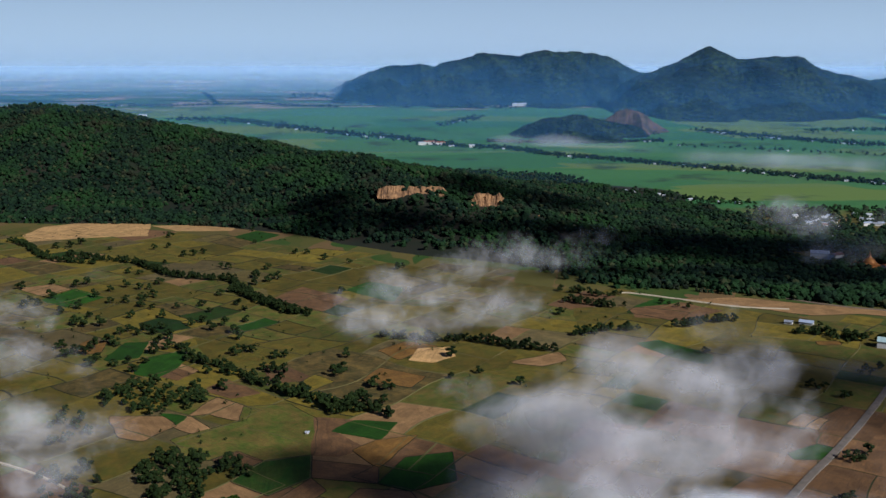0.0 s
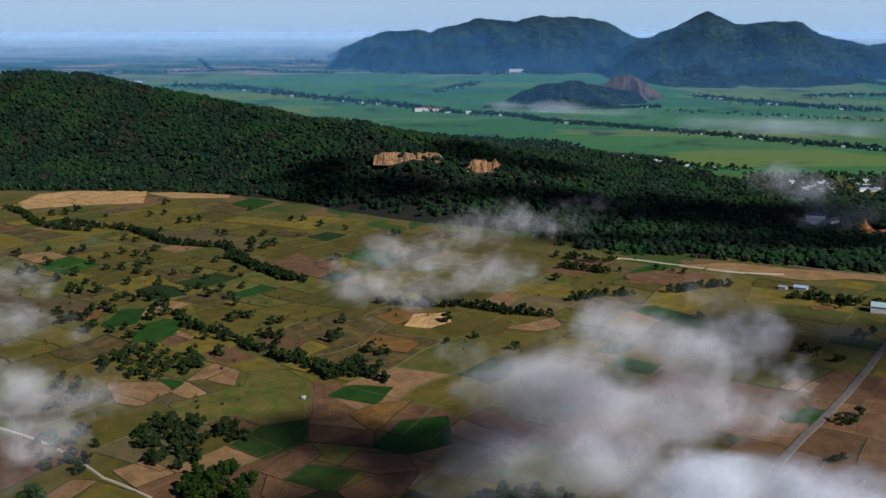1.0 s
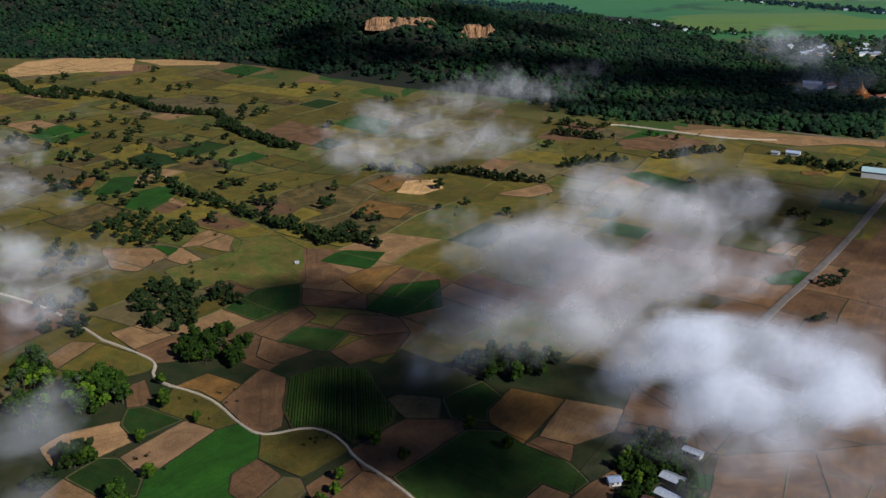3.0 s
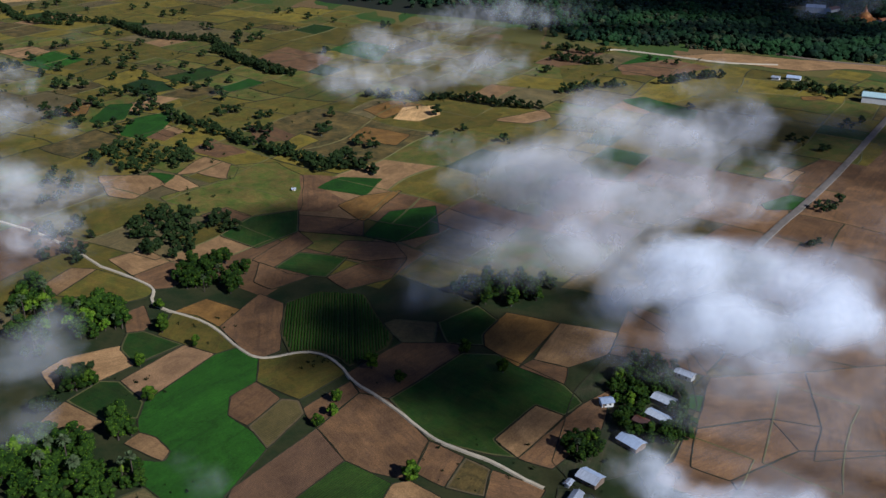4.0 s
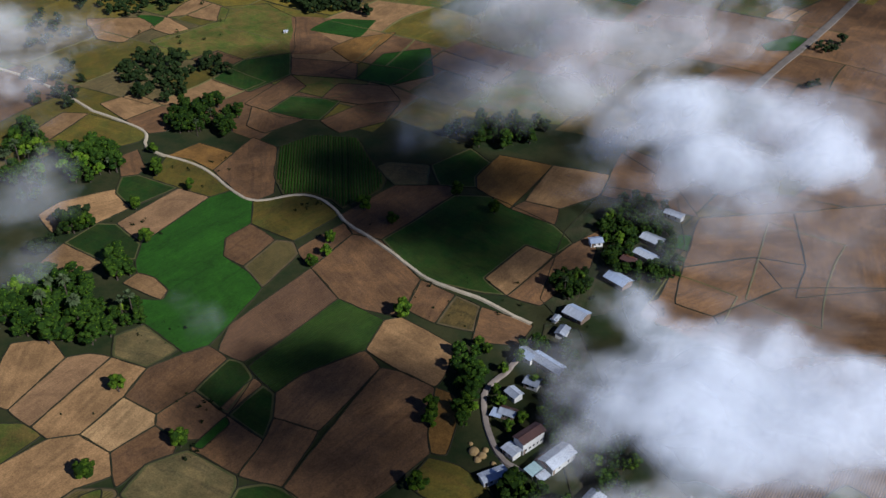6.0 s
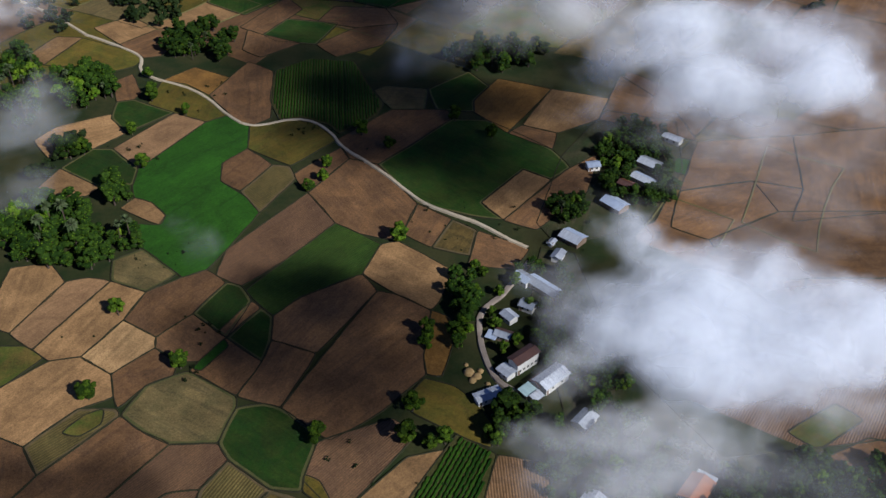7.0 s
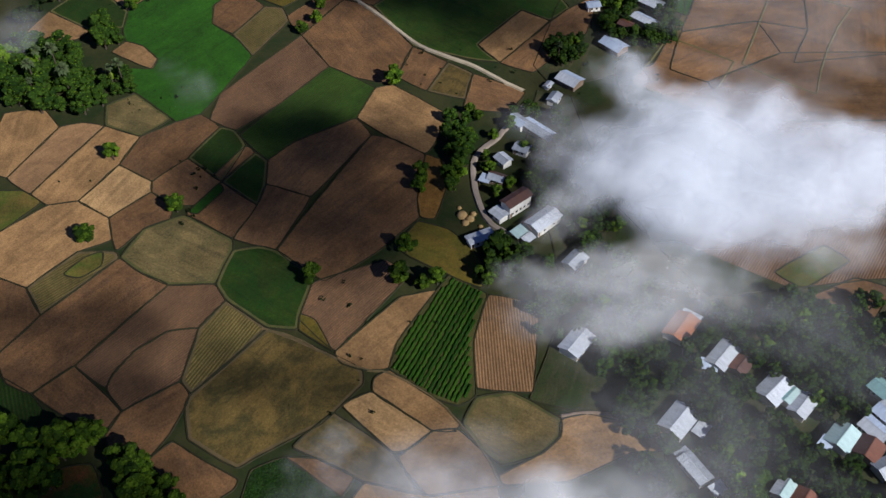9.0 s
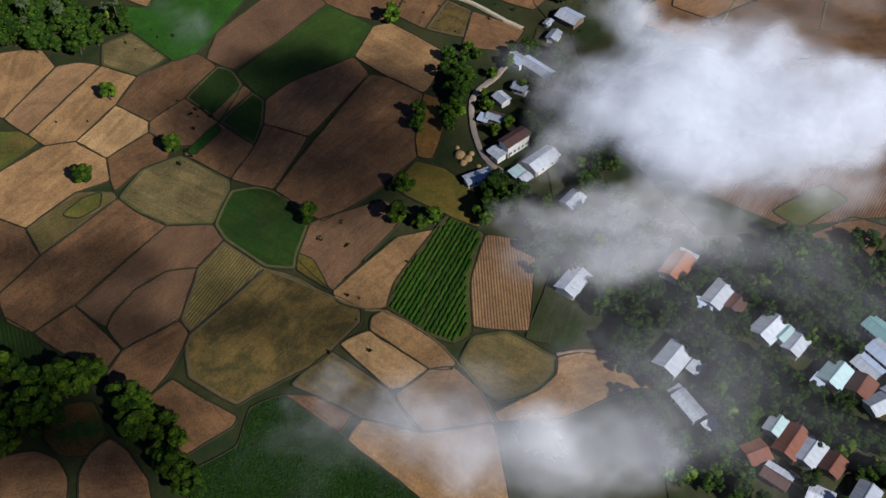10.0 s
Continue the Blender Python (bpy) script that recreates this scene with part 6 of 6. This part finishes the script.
def stupa(x, y):
    """A gilded pagoda: stepped terraces, bell and spire, with small corner spires."""
    root = new("pagoda")
    root.matrix_basis = pose(x, y, 0) @ Matrix.Diagonal((1.3, 1.3, 0.72, 1))
    z = 0
    for i in range(4):
        w = 13 - i * 2.4
        part("terrace", box_bm(-w, w, -w, w, z - (0.5 if i == 0 else 0), z + 2.2), GOLD, root)
        z += 2.2
    v, f = tube([(0, 0, z), (0, 0, z + 2), (0, 0, z + 5), (0, 0, z + 7), (0, 0, z + 10)], [6, 5.6, 4.2, 2.4, 1.6], 16)
    mesh_object("bell", v, f, GOLD, root)
    v, f = tube([(0, 0, z + 10), (0, 0, z + 12), (0, 0, z + 13), (0, 0, z + 20)], [1.6, 1.3, 0.8, 0.1], 10)
    mesh_object("spire", v, f, GOLD, root)
    for sx in (-9, 9):
        for sy in (-9, 9):
            v, f = tube([(sx, sy, 2.0), (sx, sy, 5), (sx, sy, 6), (sx, sy, 10)], [2, 1.6, 0.8, 0.1], 8)
            mesh_object("corner_spire", v, f, GOLD, root)
    return tagged(root, "golden pagoda with stepped terraces rising out of trees", "pagoda")


stupa(512, 1132)
far_house(528, 1112, 20, 18, 10, "orange", "orange-roofed temple hall beside the pagoda", 6)

# ---- clouds ----
cloud([(114, 392, 34, 27, 17, 17, 1), (136, 386, 34, 35, 21, 21, 1), (164, 368, 34, 32, 21, 21, 1), (176, 347, 34, 18, 18, 18, 1), (95, 373, 34, 20, 15, 15, 1), (139, 333, 34, 36, 20, 17, 1), (116, 343, 34, 29, 16, 15, 1)],
      "dense white cloud bank drifting low over the village", CLOUD, 4.5, seed=0)
cloud([(88, 382, 22, 21, 16, 16, 0.7), (162, 321, 22, 27, 15, 11, 0.7), (93, 341, 22, 27, 15, 10, 0.7), (214, 415, 22, 21, 15, 15, 0.7), (126, 313, 22, 33, 18, 9, 0.7), (89, 425, 22, 17, 11, 11, 0.7), (202, 358, 22, 14, 19, 19, 0.7)],
      "soft ragged skirt of a white cloud bank", THIN, 4.5, seed=7)
cloud([(131, 653, 34, 39, 21, 21, 0.95), (109, 613, 34, 27, 19, 19, 0.95), (153, 588, 34, 45, 28, 28, 0.95), (196, 599, 34, 33, 23, 23, 0.95), (225, 617, 34, 18, 16, 16, 0.95), (61, 516, 34, 41, 28, 28, 0.95), (35, 516, 34, 29, 23, 23, 0.95), (91, 480, 34, 47, 26, 26, 0.95), (134, 480, 34, 38, 22, 22, 0.95), (39, 436, 34, 34, 19, 18, 0.95), (64, 409, 34, 35, 19, 16, 0.95), (98, 421, 34, 39, 22, 17, 0.95)],
      "ragged grey-white cloud drifting over the fields", GREY_CLOUD, 6.5, seed=14)
cloud([(17, 459, 24, 24, 18, 18, 0.75), (8, 412, 24, 20, 18, 18, 0.75), (0, 389, 24, 13, 10, 10, 0.75), (186, 504, 24, 30, 17, 17, 0.75), (225, 560, 24, 23, 19, 19, 0.75), (27, 412, 24, 25, 14, 14, 0.75), (14, 597, 24, 19, 19, 19, 0.75), (-11, 525, 24, 13, 13, 13, 0.75), (227, 750, 24, 43, 24, 19, 0.75)],
      "thin trailing edge of a grey cloud", THIN, 6, seed=17)
cloud([(78, 255, 22, 12, 11, 11, 1), (68, 228, 22, 13, 11, 11, 1), (61, 206, 22, 12, 11, 11, 1), (94, 239, 22, 19, 12, 12, 1), (116, 235, 22, 22, 12, 12, 1), (83, 211, 22, 23, 16, 16, 1), (103, 205, 22, 25, 18, 18, 1), (128, 215, 22, 25, 17, 17, 1), (144, 209, 22, 17, 19, 19, 1), (90, 186, 22, 24, 13, 12, 1), (115, 188, 22, 23, 13, 10, 1)],
      "thick white cloud drifting over the village roofs", CLOUD, 3.6, seed=21)
cloud([(54, 228, 12, 13, 15, 12, 0.75), (58, 252, 12, 10, 10, 10, 0.75), (47, 197, 12, 11, 11, 11, 0.75), (58, 204, 12, 14, 11, 11, 0.75), (49, 178, 12, 15, 8, 8, 0.75), (70, 176, 12, 19, 10, 10, 0.75), (38, 172, 12, 10, 7, 7, 0.75), (94, 175, 12, 21, 11, 9, 0.75), (129, 184, 12, 20, 11, 9, 0.75), (75, 161, 12, 18, 10, 8, 0.75), (71, 275, 12, 11, 8, 8, 0.75), (62, 154, 12, 14, 8, 6, 0.75)],
      "soft skirt of a white cloud over village gardens", THIN, 3.7, seed=28)
cloud([(7, 112, 16, 16, 9, 9, 0.5), (22, 104, 16, 15, 8, 8, 0.5), (13, 95, 16, 16, 10, 10, 0.5), (36, 96, 16, 16, 9, 8, 0.5), (56, 98, 16, 17, 9, 8, 0.5), (46, 105, 16, 11, 6, 6, 0.5), (64, 89, 16, 12, 8, 8, 0.5), (29, 86, 16, 27, 15, 7, 0.5)],
      "thin ragged cloud drifting over the near fields", THIN, 3.4, seed=35)
cloud([(-8, 120, 14, 12, 7, 7, 0.5), (-16, 111, 14, 9, 9, 9, 0.5), (4, 89, 14, 15, 8, 7, 0.5), (-1, 104, 14, 13, 8, 8, 0.5)],
      "thin wisps of mist over the near fields", THIN, 3.4, seed=36)
cloud([(-64, 857, 26, 44, 25, 25, 0.95), (-24, 904, 26, 52, 28, 23, 0.95), (-44, 776, 26, 59, 32, 16, 0.85), (34, 1014, 26, 52, 28, 22, 0.8), (53, 824, 26, 43, 25, 25, 0.95), (107, 1080, 26, 58, 52, 26, 0.55), (200, 1216, 26, 55, 30, 19, 0.55), (142, 1046, 26, 51, 28, 20, 0.55), (31, 1115, 26, 33, 18, 17, 0.7), (-81, 794, 26, 34, 19, 18, 0.8)],
      "broken soft cloud hanging over the far pasture", THIN, 7.5, seed=42)
cloud([(-357, 802, 24, 45, 25, 19, 0.55), (-395, 832, 24, 33, 20, 20, 0.55), (-294, 664, 24, 42, 23, 19, 0.55), (-328, 685, 24, 32, 21, 21, 0.55), (-262, 644, 24, 23, 13, 9, 0.55)],
      "pale cloud drifting in over the fields", THIN, 5.5, seed=49)
cloud([(-240, 536, 24, 51, 28, 20, 0.48), (-269, 555, 24, 31, 19, 19, 0.48), (-199, 531, 24, 32, 18, 15, 0.48), (-197, 482, 24, 30, 16, 16, 0.48), (-226, 486, 24, 30, 19, 19, 0.48)],
      "pale cloud over the near groves", THIN, 5.0, seed=56)
cloud([(506, 1336, 26, 55, 117, 26, 0.75), (464, 1115, 26, 58, 32, 19, 0.75), (641, 1391, 26, 36, 22, 22, 0.75), (548, 1502, 26, 43, 23, 21, 0.75)],
      "small pale cloud over the town", THIN, 8, seed=84)
cloud([(-382, 1038, 12, 29, 40, 8, 0.5), (-176, 792, 12, 23, 29, 7.1, 0.5)],
      "faint wisp of mist over the pasture", MIST, 3.7, seed=63)
cloud([(-76, 269, 12, 13, 13, 6.8, 0.45), (-86, 285, 12, 10, 8, 4.4, 0.45)],
      "faint veil of mist over the green paddy", MIST, 3.6, seed=70)
cloud([(-169, 348, 14, 17, 53, 10, 0.75), (-168, 368, 14, 24, 29, 10, 0.75), (-199, 446, 14, 28, 39, 10, 0.75), (-153, 304, 14, 13, 18, 9.7, 0.75)],
      "soft mist among the grove trees", MIST, 3.6, seed=77)
cloud([(305, 676, 18, 35, 27, 8, 0.6), (239, 767, 18, 48, 45, 10, 0.6), (248, 708, 18, 35, 42, 10, 0.6), (307, 625, 18, 28, 46, 10, 0.6)],
      "thin mist over the fields by the road", MIST, 5.2, seed=91)
cloud([(152, 307, 18, 44, 23, 10, 0.6), (204, 403, 18, 32, 47, 10, 0.6), (152, 338, 18, 33, 21, 10, 0.6), (246, 489, 18, 30, 73, 10, 0.6)],
      "thin brownish mist over ploughed fields", MIST, 5.0, seed=98)
cloud([(47, 237, 18, 15, 12, 6.8, 0.95), (54, 211, 18, 10, 15, 8.6, 0.95), (43, 158, 18, 17, 12, 7.5, 0.95), (59, 156, 18, 15, 12, 7.5, 0.95), (80, 155, 18, 17, 10, 6.3, 0.95), (100, 157, 18, 16, 8, 5.2, 0.95)],
      "thin mist caught at the edge of the village", MIST, 3.6, seed=105)
cloud([(87, 145, 13, 45, 32, 7, 0.6), (113, 131, 13, 38, 38, 7, 0.55), (66, 165, 13, 32, 26, 7, 0.6), (130, 150, 13, 30, 30, 7, 0.5), (92, 101, 13, 41, 26, 7, 0.7), (67, 113, 13, 22, 17, 7, 0.7)],
      "broad thin veil of mist over the village and its gardens", MIST, 5.1, seed=112)
cloud([(144, 315, 14, 68, 56, 7, 1.0), (196, 401, 14, 57, 86, 7, 1.0), (110, 288, 14, 39, 30, 7, 0.85), (147, 272, 14, 36, 24, 7, 0.85)],
      "broad thin veil of mist over brown fields", MIST, 7.1, seed=119)
cloud([(25, 101, 14, 50, 21, 7, 0.8), (4, 110, 14, 28, 15, 7, 0.8), (52, 97, 14, 30, 15, 7, 0.8)],
      "thin veil of mist over the near fields", MIST, 5.1, seed=133)
cloud([(66, 239, 14, 19, 24, 7, 0.55), (64, 195, 14, 17, 30, 7, 0.55), (48, 171, 14, 16, 10, 6.5, 0.55)],
      "thin mist drifting off the village edge", MIST, 3.6, seed=140)
cloud([(207, 3048, 22, 95, 60, 24, 0.9), (339, 2951, 22, 140, 60, 24, 1), (472, 2816, 22, 120, 60, 24, 0.8), (578, 2692, 22, 86, 50, 24, 0.5)],
      "flat bank of ground mist over far paddies", GROUND_MIST, 14, seed=91)
cloud([(652, 2379, 22, 101, 60, 24, 0.8), (772, 2319, 22, 111, 70, 24, 1), (887, 2262, 22, 109, 70, 24, 1), (971, 2181, 22, 82, 70, 24, 0.9)],
      "flat bank of ground mist over far paddies", GROUND_MIST, 14, seed=95)

# unseen clouds added outside the view to shade chosen ground
def unseen_cloud(x, y, rx, ry, k, seed, high=240, cell=6):
    """An unseen cloud added so many metres up, so that its shade falls round (x, y)."""
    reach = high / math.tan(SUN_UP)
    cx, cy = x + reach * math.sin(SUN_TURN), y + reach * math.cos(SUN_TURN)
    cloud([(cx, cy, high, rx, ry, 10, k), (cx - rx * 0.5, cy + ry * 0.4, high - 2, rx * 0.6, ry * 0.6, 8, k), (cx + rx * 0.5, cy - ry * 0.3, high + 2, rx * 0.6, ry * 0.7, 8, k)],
          "ragged unseen cloud added outside the view to shade the land", SHADE_CLOUD, cell, 4, seed, 90)


unseen_cloud(-22, 216, 46, 34, 1.0, 42)
unseen_cloud(-38, 254, 30, 20, 1.0, 54)
unseen_cloud(-60, 228, 24, 22, 0.9, 41)
unseen_cloud(6, 246, 16, 24, 0.9, 49)
unseen_cloud(26, 342, 52, 38, 1.0, 57)
unseen_cloud(10, 400, 60, 30, 1.0, 58, 420)
unseen_cloud(-34, 420, 66, 60, 1.0, 43, 420)
unseen_cloud(-10, 360, 50, 34, 0.9, 44)
unseen_cloud(-100, 168, 34, 16, 0.8, 45)
unseen_cloud(-86, 146, 40, 16, 0.8, 55)
unseen_cloud(-34, 146, 40, 20, 0.5, 46)
unseen_cloud(-92, 116, 46, 24, 1.0, 47)
unseen_cloud(-98, 108, 34, 18, 0.8, 59)
unseen_cloud(-40, 520, 80, 56, 1.0, 48, 420)
unseen_cloud(-210, 1470, 80, 80, 1.0, 52, 520, 20)
unseen_cloud(40, 1325, 190, 66, 1.0, 56, 520, 20)
unseen_cloud(-130, 1385, 100, 60, 1.0, 62, 520, 20)
unseen_cloud(300, 680, 150, 130, 0.8, 60, 520, 14)
unseen_cloud(70, 1540, 170, 100, 1.0, 63, 520, 20)
unseen_cloud(330, 1070, 200, 60, 1.0, 64, 520, 20)
unseen_cloud(320, 1230, 230, 140, 1.0, 53, 520, 20)
